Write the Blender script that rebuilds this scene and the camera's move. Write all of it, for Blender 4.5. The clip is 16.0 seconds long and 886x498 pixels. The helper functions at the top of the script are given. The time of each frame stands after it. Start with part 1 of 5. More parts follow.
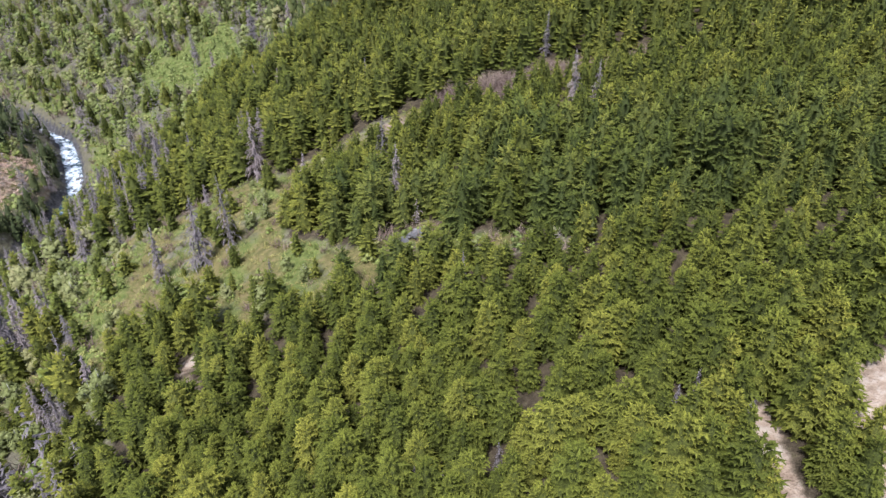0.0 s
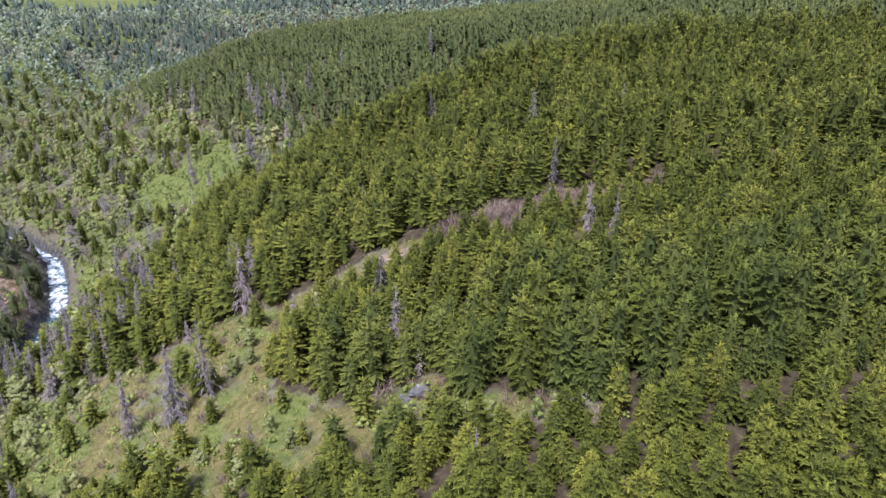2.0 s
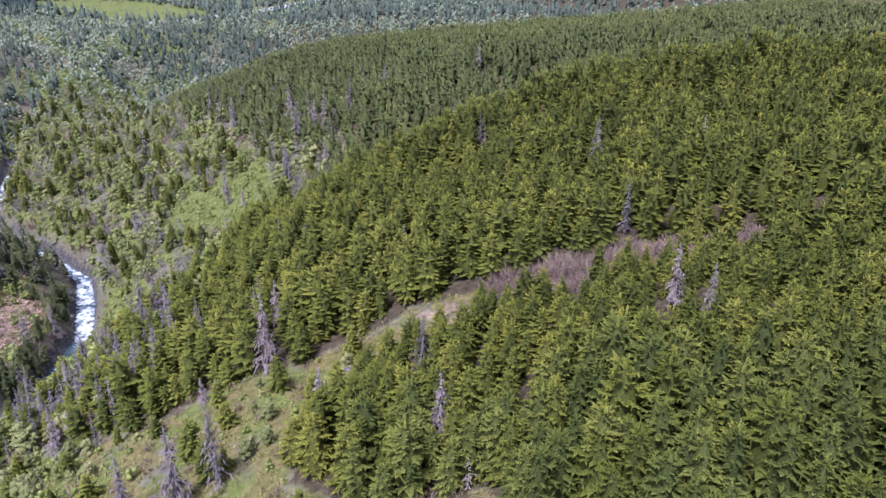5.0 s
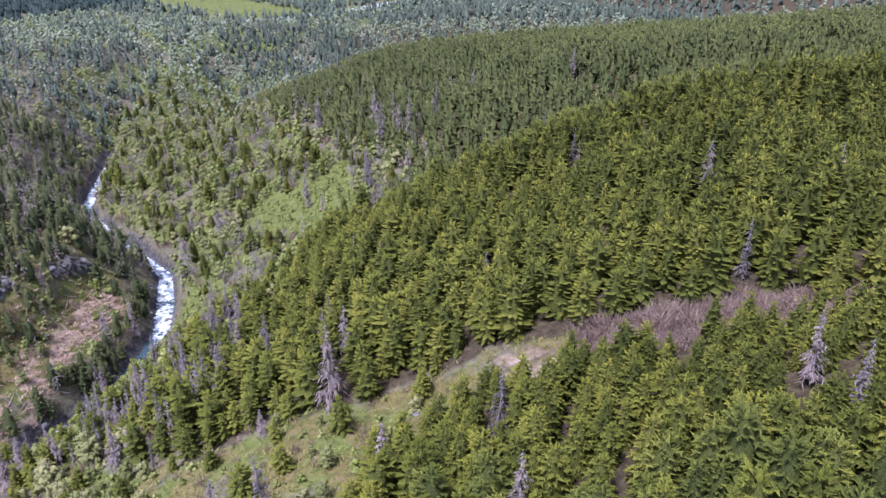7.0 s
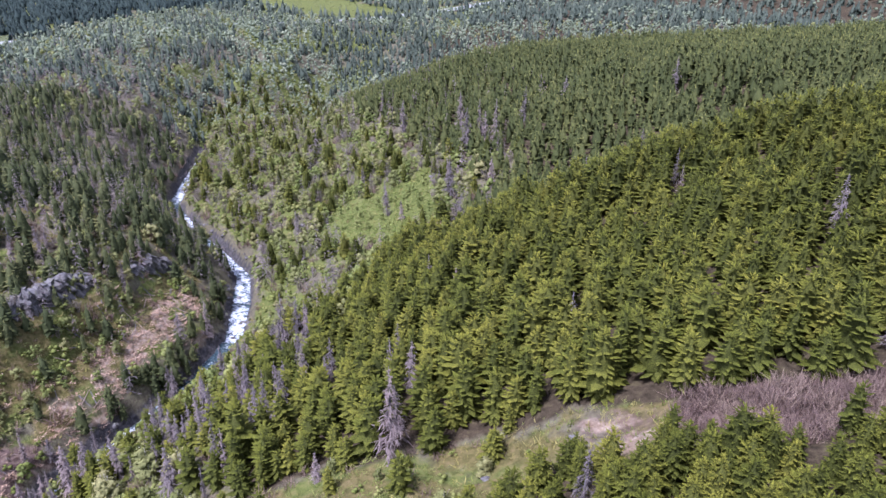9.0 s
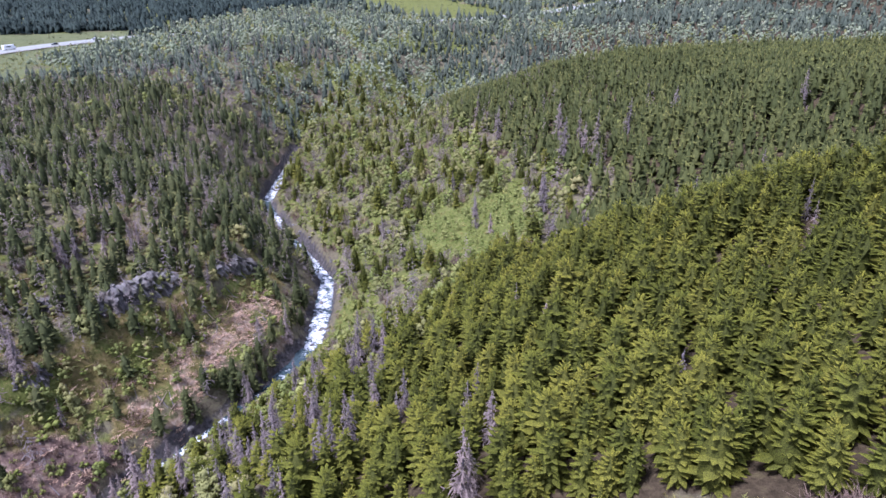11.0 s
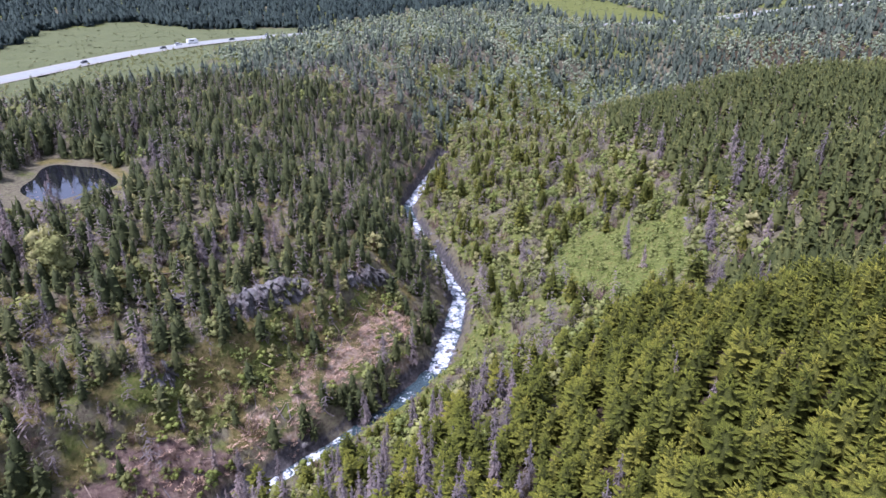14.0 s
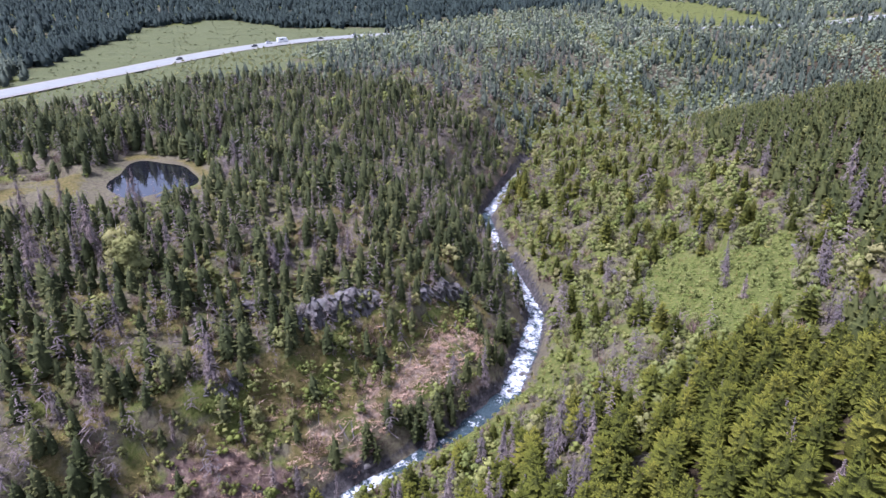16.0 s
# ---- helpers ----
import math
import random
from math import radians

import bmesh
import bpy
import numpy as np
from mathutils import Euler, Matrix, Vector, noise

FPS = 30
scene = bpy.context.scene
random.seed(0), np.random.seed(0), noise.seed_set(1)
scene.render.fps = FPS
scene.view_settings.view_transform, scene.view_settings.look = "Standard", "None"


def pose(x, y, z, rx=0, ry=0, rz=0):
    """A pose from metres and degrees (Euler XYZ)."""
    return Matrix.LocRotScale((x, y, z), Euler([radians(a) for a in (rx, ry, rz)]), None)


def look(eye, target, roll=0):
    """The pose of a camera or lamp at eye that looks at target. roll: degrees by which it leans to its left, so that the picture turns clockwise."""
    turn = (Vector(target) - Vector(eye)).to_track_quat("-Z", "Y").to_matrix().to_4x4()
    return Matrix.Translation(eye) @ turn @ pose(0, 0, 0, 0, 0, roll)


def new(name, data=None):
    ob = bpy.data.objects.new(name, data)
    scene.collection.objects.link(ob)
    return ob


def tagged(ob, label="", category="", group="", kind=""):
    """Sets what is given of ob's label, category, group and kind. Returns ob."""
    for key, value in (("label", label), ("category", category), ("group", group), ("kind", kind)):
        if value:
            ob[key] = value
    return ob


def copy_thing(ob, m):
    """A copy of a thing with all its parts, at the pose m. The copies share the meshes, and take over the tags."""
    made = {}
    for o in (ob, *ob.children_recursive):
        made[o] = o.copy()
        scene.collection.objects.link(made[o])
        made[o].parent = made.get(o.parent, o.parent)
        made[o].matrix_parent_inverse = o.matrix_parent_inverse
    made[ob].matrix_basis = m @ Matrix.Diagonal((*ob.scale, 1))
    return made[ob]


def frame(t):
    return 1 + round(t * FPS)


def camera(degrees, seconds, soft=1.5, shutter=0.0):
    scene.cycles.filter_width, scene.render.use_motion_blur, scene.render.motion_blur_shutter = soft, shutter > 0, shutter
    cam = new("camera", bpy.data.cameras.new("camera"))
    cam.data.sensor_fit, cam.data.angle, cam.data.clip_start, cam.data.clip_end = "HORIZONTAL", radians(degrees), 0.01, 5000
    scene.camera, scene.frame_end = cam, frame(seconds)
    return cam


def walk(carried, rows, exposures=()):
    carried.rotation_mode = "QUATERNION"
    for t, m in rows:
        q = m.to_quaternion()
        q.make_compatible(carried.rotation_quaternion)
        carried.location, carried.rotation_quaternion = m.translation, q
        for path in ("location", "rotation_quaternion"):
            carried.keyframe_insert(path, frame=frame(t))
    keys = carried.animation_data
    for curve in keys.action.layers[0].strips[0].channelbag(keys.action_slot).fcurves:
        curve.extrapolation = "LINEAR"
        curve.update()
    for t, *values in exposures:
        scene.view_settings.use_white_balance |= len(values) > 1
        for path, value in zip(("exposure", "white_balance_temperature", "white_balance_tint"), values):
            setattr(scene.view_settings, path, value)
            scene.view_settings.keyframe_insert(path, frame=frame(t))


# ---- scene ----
cam = camera(66.4, 16.0, soft=1.5)
METRES, EYE, TILT, LEAN, TURN = 80.0, 100.0, -33.6, 0.1, 0.0
ROWS = [
    (0.0, 0.0, 0.0, 0.0, 0.0, 0.0, 0.0),
    (0.5, -0.0024, 0.0263, 0.0178, -0.03, 1.12, 0.09),
    (1.0, -0.0051, 0.0526, 0.0352, -0.08, 3.65, 0.14),
    (1.5, -0.0081, 0.079, 0.0526, -0.14, 6.25, 0.19),
    (2.0, -0.0115, 0.1052, 0.0695, -0.22, 8.74, 0.23),
    (2.5, -0.0152, 0.131, 0.0856, -0.29, 9.57, 0.21),
    (3.0, -0.0188, 0.1571, 0.1025, -0.35, 9.58, 0.2),
    (5.5, -0.0389, 0.2877, 0.1892, 4.14, 9.42, -2.79),
    (6.0, -0.0436, 0.3141, 0.2065, 5.7, 9.33, -3.82),
    (6.5, -0.0491, 0.34, 0.2237, 7.24, 9.2, -4.81),
    (7.0, -0.0548, 0.366, 0.241, 8.79, 9.06, -5.82),
    (7.5, -0.0608, 0.3917, 0.2588, 10.37, 8.88, -6.83),
    (8.0, -0.0675, 0.4169, 0.2763, 11.94, 8.68, -7.85),
    (10.5, -0.1145, 0.5395, 0.3612, 20.24, 7.17, -12.94),
    (11.0, -0.1275, 0.5638, 0.377, 22.18, 6.71, -14.08),
    (11.5, -0.141, 0.5878, 0.3924, 24.15, 6.22, -15.19),
    (12.0, -0.1557, 0.6108, 0.4073, 26.12, 5.69, -16.28),
    (12.5, -0.1715, 0.6338, 0.4215, 28.11, 5.14, -17.35),
    (13.0, -0.1884, 0.6559, 0.435, 30.11, 4.55, -18.4),
    (13.5, -0.206, 0.6778, 0.4478, 32.15, 3.9, -19.41),
    (14.0, -0.224, 0.6992, 0.4603, 33.99, 3.3, -20.28),
    (14.5, -0.2435, 0.7189, 0.4722, 35.67, 2.72, -21.06),
    (15.0, -0.2636, 0.7385, 0.484, 37.42, 2.07, -21.83),
    (15.5, -0.2844, 0.7567, 0.4942, 39.12, 1.45, -22.57),
    (16.0, -0.3063, 0.7749, 0.5042, 40.83, 0.79, -23.3),
]
walk(cam, [(t, pose(0, 0, EYE, TILT, LEAN, TURN) @ pose(METRES * x, METRES * y, METRES * z, 90 + pitch, roll, yaw)) for t, x, y, z, yaw, pitch, roll in ROWS], exposures=[(0.0, 1.31, 5400, 14), (6.0, 1.33, 5150, 29), (16.0, 1.21, 5300, 30)])

# ---- light ----
SUN_AZ, SUN_EL = 206.0, 61.0      # the way the sun stands, degrees clockwise from +y, and its height
world = bpy.data.worlds.new("sky")
scene.world = world
world.use_nodes = True
wn = world.node_tree
wn.nodes.clear()
w_out = wn.nodes.new("ShaderNodeOutputWorld")
w_bg = wn.nodes.new("ShaderNodeBackground")
w_sky = wn.nodes.new("ShaderNodeTexSky")
w_sky.sky_type = "NISHITA"
w_sky.sun_disc = False
w_sky.sun_elevation = radians(SUN_EL)
w_sky.sun_rotation = radians(SUN_AZ)
w_sky.air_density, w_sky.dust_density = 1.0, 2.0
w_bg.inputs["Strength"].default_value = 0.105
# a high veil of cloud takes most of the blue out of the sky
w_veil = wn.nodes.new("ShaderNodeHueSaturation")
w_veil.inputs["Saturation"].default_value = 0.5
wn.links.new(w_sky.outputs[0], w_veil.inputs["Color"])
wn.links.new(w_veil.outputs[0], w_bg.inputs[0])
wn.links.new(w_bg.outputs[0], w_out.inputs[0])
sun = new("sun", bpy.data.lights.new("sun", "SUN"))
sun.data.energy, sun.data.angle, sun.data.color = 2.6, radians(11), (1.0, 0.96, 0.89)
sa, se = radians(SUN_AZ), radians(SUN_EL)
sun.matrix_basis = look((math.sin(sa) * math.cos(se) * 300, math.cos(sa) * math.cos(se) * 300, math.sin(se) * 300), (0, 0, 0))

# ---- materials ----


def shader(name, rough=0.8, spec=0.2):
    m = bpy.data.materials.new(name)
    m.use_nodes = True
    b = m.node_tree.nodes["Principled BSDF"]
    b.inputs["Roughness"].default_value = rough
    b.inputs["Specular IOR Level"].default_value = spec
    return m, m.node_tree, b


def node(nt, kind, **values):
    n = nt.nodes.new(kind)
    for k, v in values.items():
        n.inputs[k.replace("_", " ")].default_value = v
    return n


def noise_at(nt, scale, detail=4.0, rough=0.6, coord=None):
    n = node(nt, "ShaderNodeTexNoise", Scale=scale, Detail=detail, Roughness=rough)
    if coord is None:
        coord = nt.nodes.new("ShaderNodeNewGeometry").outputs["Position"]
    nt.links.new(coord, n.inputs["Vector"])
    return n.outputs["Fac"]


def ramp(nt, fac, stops):
    r = nt.nodes.new("ShaderNodeValToRGB")
    while len(r.color_ramp.elements) < len(stops):
        r.color_ramp.elements.new(0.5)
    for e, (p, c) in zip(r.color_ramp.elements, stops):
        e.position, e.color = p, (*c, 1)
    nt.links.new(fac, r.inputs[0])
    return r.outputs[0]


def mixed(nt, fac, a, b, how="MIX"):
    m = nt.nodes.new("ShaderNodeMix")
    m.data_type, m.blend_type = "RGBA", how
    for sock, v in ((m.inputs[0], fac), (m.inputs[6], a), (m.inputs[7], b)):
        if isinstance(v, (int, float)):
            sock.default_value = v
        elif isinstance(v, tuple):
            sock.default_value = (*v, 1)
        else:
            nt.links.new(v, sock)
    return m.outputs[2]


def maths(nt, op, a, b):
    m = nt.nodes.new("ShaderNodeMath")
    m.operation = op
    for sock, v in zip(m.inputs, (a, b)):
        if isinstance(v, (int, float)):
            sock.default_value = v
        else:
            nt.links.new(v, sock)
    return m.outputs[0]


def bump(nt, b, height, strength=0.5, distance=0.1):
    n = node(nt, "ShaderNodeBump", Strength=strength, Distance=distance)
    nt.links.new(height, n.inputs["Height"])
    nt.links.new(n.outputs[0], b.inputs["Normal"])


def attr(nt, name):
    n = nt.nodes.new("ShaderNodeAttribute")
    n.attribute_name = name
    return n


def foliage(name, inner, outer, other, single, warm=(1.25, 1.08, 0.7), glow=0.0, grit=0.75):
    """Needles or leaves: inner at the stem, outer at the tips; on green crowns inner holds painted shade. other is the
    colour that some trees turn to. single: a tree of its own object.
    """
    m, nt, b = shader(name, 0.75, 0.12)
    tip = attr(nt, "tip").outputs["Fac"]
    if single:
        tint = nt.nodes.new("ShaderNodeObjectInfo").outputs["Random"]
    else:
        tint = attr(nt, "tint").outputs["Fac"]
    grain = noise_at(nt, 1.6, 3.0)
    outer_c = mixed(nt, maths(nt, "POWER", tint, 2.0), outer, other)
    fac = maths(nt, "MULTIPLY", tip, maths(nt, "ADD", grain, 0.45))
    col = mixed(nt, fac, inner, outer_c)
    needles = ramp(nt, noise_at(nt, 8.0, 2.0, 0.7), [(0.36, (0.3, 0.3, 0.3)), (0.5, (0.95, 0.95, 0.95)), (0.64, (1.65, 1.6, 1.5))])
    col = mixed(nt, grit, col, mixed(nt, 1.0, col, needles, "MULTIPLY"))
    shade = maths(nt, "ADD", maths(nt, "MULTIPLY", tint, 0.5), 0.75)
    wide = noise_at(nt, 0.035, 2.0)
    col = mixed(nt, maths(nt, "MULTIPLY", wide, 0.7), col, mixed(nt, 1.0, col, warm, "MULTIPLY"))
    vm = nt.nodes.new("ShaderNodeVectorMath")
    vm.operation = "SCALE"
    nt.links.new(col, vm.inputs[0])
    nt.links.new(shade, vm.inputs["Scale"])
    nt.links.new(vm.outputs[0], b.inputs["Base Color"])
    if glow:
        tr = nt.nodes.new("ShaderNodeBsdfTranslucent")
        nt.links.new(vm.outputs[0], tr.inputs["Color"])
        mx = node(nt, "ShaderNodeMixShader", Fac=glow)
        nt.links.new(b.outputs[0], mx.inputs[1])
        nt.links.new(tr.outputs[0], mx.inputs[2])
        nt.links.new(mx.outputs[0], nt.nodes["Material Output"].inputs[0])
    return m


M = {}
for single in (True, False):
    k = "one" if single else "many"
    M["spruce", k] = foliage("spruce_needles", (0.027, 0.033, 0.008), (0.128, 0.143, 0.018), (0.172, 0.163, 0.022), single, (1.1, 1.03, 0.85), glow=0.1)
    # tall: spruce colour darkened to paint the shaded side facing the clearing
    M["tall", k] = foliage("shaded_spruce_needles", (0.024, 0.032, 0.009), (0.106, 0.126, 0.022), (0.146, 0.145, 0.025), single, (1.1, 1.03, 0.85), glow=0.1)
    # upper and far: haze of distance put into the needle colour as added blue
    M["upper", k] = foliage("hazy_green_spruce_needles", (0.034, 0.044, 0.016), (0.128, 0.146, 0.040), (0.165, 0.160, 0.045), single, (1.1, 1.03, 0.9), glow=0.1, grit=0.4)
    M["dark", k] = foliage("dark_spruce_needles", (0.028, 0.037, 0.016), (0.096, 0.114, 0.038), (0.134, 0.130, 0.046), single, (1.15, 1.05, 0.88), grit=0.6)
    M["far", k] = foliage("hazed_spruce_needles", (0.048, 0.063, 0.048), (0.112, 0.138, 0.092), (0.148, 0.156, 0.098), single, (1.08, 1.02, 0.95), grit=0.3)
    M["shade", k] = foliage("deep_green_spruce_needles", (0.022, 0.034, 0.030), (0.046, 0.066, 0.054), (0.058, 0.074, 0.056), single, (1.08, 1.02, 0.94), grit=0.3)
    M["dead", k] = foliage("dead_twigs", (0.14, 0.120, 0.118), (0.255, 0.220, 0.218), (0.28, 0.220, 0.196), single, (1.08, 1.0, 0.95), glow=0.2)
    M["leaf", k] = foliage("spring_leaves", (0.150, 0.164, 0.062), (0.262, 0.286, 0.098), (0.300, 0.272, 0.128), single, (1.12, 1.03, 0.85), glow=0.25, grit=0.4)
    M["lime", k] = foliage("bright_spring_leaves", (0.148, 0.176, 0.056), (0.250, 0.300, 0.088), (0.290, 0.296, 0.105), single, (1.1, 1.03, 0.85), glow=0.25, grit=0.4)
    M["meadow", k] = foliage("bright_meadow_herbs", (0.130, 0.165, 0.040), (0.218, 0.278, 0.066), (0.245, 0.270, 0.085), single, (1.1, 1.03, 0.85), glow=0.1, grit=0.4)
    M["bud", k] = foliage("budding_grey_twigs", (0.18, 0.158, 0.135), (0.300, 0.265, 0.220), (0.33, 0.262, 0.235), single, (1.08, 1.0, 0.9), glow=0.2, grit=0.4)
    # valley haze is put into this pale, bluish leaf colour
    M["grove", k] = foliage("hazed_valley_leaves", (0.165, 0.200, 0.132), (0.272, 0.322, 0.190), (0.300, 0.308, 0.205), single, (1.05, 1.02, 0.96), glow=0.2, grit=0.25)
    M["brush", k] = foliage("leafless_brush", (0.15, 0.105, 0.09), (0.27, 0.195, 0.168), (0.31, 0.25, 0.18), single, (1.1, 1.0, 0.85), glow=0.15)
    M["herb", k] = foliage("fresh_herbs", (0.13, 0.16, 0.040), (0.24, 0.285, 0.068), (0.28, 0.270, 0.10), single, (1.12, 1.03, 0.85), glow=0.15, grit=0.4)
    M["field", k] = foliage("dull_field_herbs", (0.10, 0.115, 0.050), (0.160, 0.182, 0.078), (0.195, 0.185, 0.10), single, (1.1, 1.0, 0.9))
    M["straw", k] = foliage("dry_grass", (0.18, 0.165, 0.06), (0.32, 0.285, 0.115), (0.29, 0.28, 0.09), single, (1.25, 1.06, 0.7), grit=0.5)
    M["slash"] = foliage("split_pale_branches", (0.36, 0.23, 0.15), (0.60, 0.43, 0.31), (0.66, 0.54, 0.44), False, (1.1, 1.0, 0.9))


def bark(name, a, c):
    m, nt, b = shader(name, 0.9, 0.1)
    f = noise_at(nt, 5.0, 5.0)
    nt.links.new(ramp(nt, f, [(0.3, a), (0.7, c)]), b.inputs["Base Color"])
    bump(nt, b, f, 0.5, 0.03)
    return m


M["bark"] = bark("grey_brown_bark", (0.06, 0.045, 0.035), (0.16, 0.125, 0.10))
M["greybark"] = bark("weathered_grey_bark", (0.13, 0.115, 0.118), (0.24, 0.215, 0.215))
M["palebark"] = bark("pale_birch_bark", (0.30, 0.27, 0.23), (0.58, 0.54, 0.47))
M["log"] = bark("split_tan_wood", (0.30, 0.21, 0.15), (0.50, 0.40, 0.32))


def ground_material():
    m, nt, b = shader("mountain_ground", 0.95, 0.1)
    f1, f2, f3 = noise_at(nt, 0.12, 5.0), noise_at(nt, 1.1, 5.0), noise_at(nt, 6.0, 3.0)
    floor_c = ramp(nt, f2, [(0.3, (0.085, 0.073, 0.045)), (0.5, (0.15, 0.128, 0.085)), (0.62, (0.165, 0.155, 0.085)), (0.78, (0.25, 0.215, 0.155))])
    herb_c = ramp(nt, f2, [(0.3, (0.075, 0.088, 0.023)), (0.5, (0.126, 0.143, 0.036)), (0.62, (0.160, 0.160, 0.050)), (0.78, (0.22, 0.18, 0.082))])
    straw_c = ramp(nt, f2, [(0.3, (0.085, 0.080, 0.025)), (0.5, (0.148, 0.124, 0.044)), (0.75, (0.22, 0.163, 0.08))])
    bare_c = ramp(nt, f2, [(0.3, (0.19, 0.13, 0.088)), (0.5, (0.32, 0.235, 0.165)), (0.72, (0.45, 0.375, 0.30))])
    brush_c = ramp(nt, f2, [(0.3, (0.085, 0.056, 0.046)), (0.55, (0.155, 0.105, 0.087)), (0.75, (0.20, 0.16, 0.105))])
    cov = attr(nt, "cover")
    sep = nt.nodes.new("ShaderNodeSeparateColor")
    nt.links.new(cov.outputs["Color"], sep.inputs[0])
    wob = maths(nt, "SUBTRACT", noise_at(nt, 0.45, 6.0, 0.7), 0.5)

    def edge(v):
        e = nt.nodes.new("ShaderNodeMapRange")
        e.interpolation_type = "SMOOTHSTEP"
        e.inputs[1].default_value, e.inputs[2].default_value = 0.3, 0.62
        nt.links.new(maths(nt, "ADD", v, maths(nt, "MULTIPLY", wob, 0.9)), e.inputs[0])
        return e.outputs[0]
    col = mixed(nt, edge(sep.outputs[0]), floor_c, herb_c)
    col = mixed(nt, edge(sep.outputs[1]), col, straw_c)
    col = mixed(nt, edge(attr(nt, "litter").outputs["Fac"]), col, ramp(nt, f2, [(0.3, (0.035, 0.027, 0.016)), (0.55, (0.075, 0.056, 0.034)), (0.75, (0.12, 0.10, 0.05))]))
    col = mixed(nt, edge(attr(nt, "field").outputs["Fac"]), col, ramp(nt, f2, [(0.3, (0.085, 0.098, 0.042)), (0.5, (0.118, 0.132, 0.058)), (0.75, (0.165, 0.165, 0.085))]))
    col = mixed(nt, edge(attr(nt, "brush").outputs["Fac"]), col, brush_c)
    col = mixed(nt, edge(sep.outputs[2]), col, bare_c)
    col = mixed(nt, edge(attr(nt, "stone").outputs["Fac"]), col, ramp(nt, f2, [(0.3, (0.035, 0.032, 0.032)), (0.55, (0.09, 0.082, 0.08)), (0.75, (0.17, 0.155, 0.15))]))
    nt.links.new(mixed(nt, 0.35, col, mixed(nt, 1.0, col, ramp(nt, f1, [(0.3, (0.7, 0.72, 0.7)), (0.7, (1.3, 1.25, 1.2))]), "MULTIPLY")), b.inputs["Base Color"])
    bump(nt, b, maths(nt, "ADD", f2, maths(nt, "MULTIPLY", f3, 0.4)), 0.9, 0.4)
    return m


def rock_material():
    m, nt, b = shader("grey_rock", 0.9, 0.2)
    f1, f2 = noise_at(nt, 0.5, 6.0, 0.65), noise_at(nt, 4.0, 5.0, 0.7)
    col = ramp(nt, f1, [(0.3, (0.06, 0.054, 0.05)), (0.48, (0.15, 0.137, 0.13)), (0.7, (0.29, 0.27, 0.255))])
    moss = ramp(nt, noise_at(nt, 0.9, 4.0), [(0.55, (0, 0, 0)), (0.68, (1, 1, 1))])
    col = mixed(nt, maths(nt, "MULTIPLY", moss, 0.5), col, (0.16, 0.17, 0.07))
    nt.links.new(col, b.inputs["Base Color"])
    bump(nt, b, f2, 0.9, 0.25)
    return m


def water_material():
    m, nt, b = shader("white_water", 0.18, 0.5)
    foam_a = noise_at(nt, 0.35, 3.0, 0.6)
    foam_b = noise_at(nt, 1.5, 6.0, 0.75)
    f = maths(nt, "ADD", maths(nt, "ADD", maths(nt, "MULTIPLY", foam_a, 0.55), maths(nt, "MULTIPLY", foam_b, 0.65)), maths(nt, "MULTIPLY", attr(nt, "foam").outputs["Fac"], 0.33))
    white = ramp(nt, f, [(0.85, (0, 0, 0)), (0.98, (1, 1, 1))])
    deep = ramp(nt, foam_b, [(0.3, (0.022, 0.040, 0.046)), (0.7, (0.075, 0.11, 0.12))])
    nt.links.new(mixed(nt, white, deep, (0.80, 0.83, 0.86)), b.inputs["Base Color"])
    r = nt.nodes.new("ShaderNodeMapRange")
    r.inputs[3].default_value, r.inputs[4].default_value = 0.12, 0.8
    nt.links.new(white, r.inputs[0])
    nt.links.new(r.outputs[0], b.inputs["Roughness"])
    bump(nt, b, foam_b, 0.8, 0.35)
    return m


def pond_material():
    m, nt, b = shader("still_dark_water", 0.04, 1.0)
    b.inputs["Base Color"].default_value = (0.012, 0.013, 0.016, 1)
    bump(nt, b, noise_at(nt, 0.8, 2.0), 0.05, 0.02)
    return m


def asphalt_material():
    m, nt, b = shader("pale_worn_asphalt", 0.85, 0.3)
    f = noise_at(nt, 0.25, 5.0)
    f2 = noise_at(nt, 3.0, 4.0)
    col = mixed(nt, 0.3, ramp(nt, f, [(0.3, (0.24, 0.25, 0.215)), (0.7, (0.31, 0.325, 0.28))]), ramp(nt, f2, [(0.3, (0.2, 0.2, 0.2)), (0.7, (0.34, 0.34, 0.34))]))
    nt.links.new(col, b.inputs["Base Color"])
    return m


def paint(name, c, rough=0.35, metal=0.0):
    m, nt, b = shader(name, rough, 0.5)
    f = noise_at(nt, 2.0, 3.0)
    nt.links.new(ramp(nt, f, [(0.2, tuple(v * 0.9 for v in c)), (0.8, c)]), b.inputs["Base Color"])
    b.inputs["Metallic"].default_value = metal
    return m


M["ground"], M["rock"], M["river"], M["pond"], M["asphalt"] = ground_material(), rock_material(), water_material(), pond_material(), asphalt_material()
M["gravel"] = bark("grey_gravel", (0.24, 0.22, 0.19), (0.48, 0.44, 0.39))

# ---- the lie of the land ----
# the creek, from its head down past the falls: x, y, level
CREEK = np.array([(-330, 640, 39), (-290, 520, 38), (-262, 420, 30), (-238, 350, 14), (-217, 310, 4.6), (-205, 285, 4.2),
                  (-190, 256, 4), (-165, 236, 3.6), (-148, 225, 3.4), (-128, 211, 3), (-118, 194, 2.4), (-110, 178, 2),
                  (-108, 160, 1.7), (-109, 145, 1.4), (-110, 132, 1.2), (-112, 100, 0), (-118, 0, -3), (-130, -400, -10)], float)
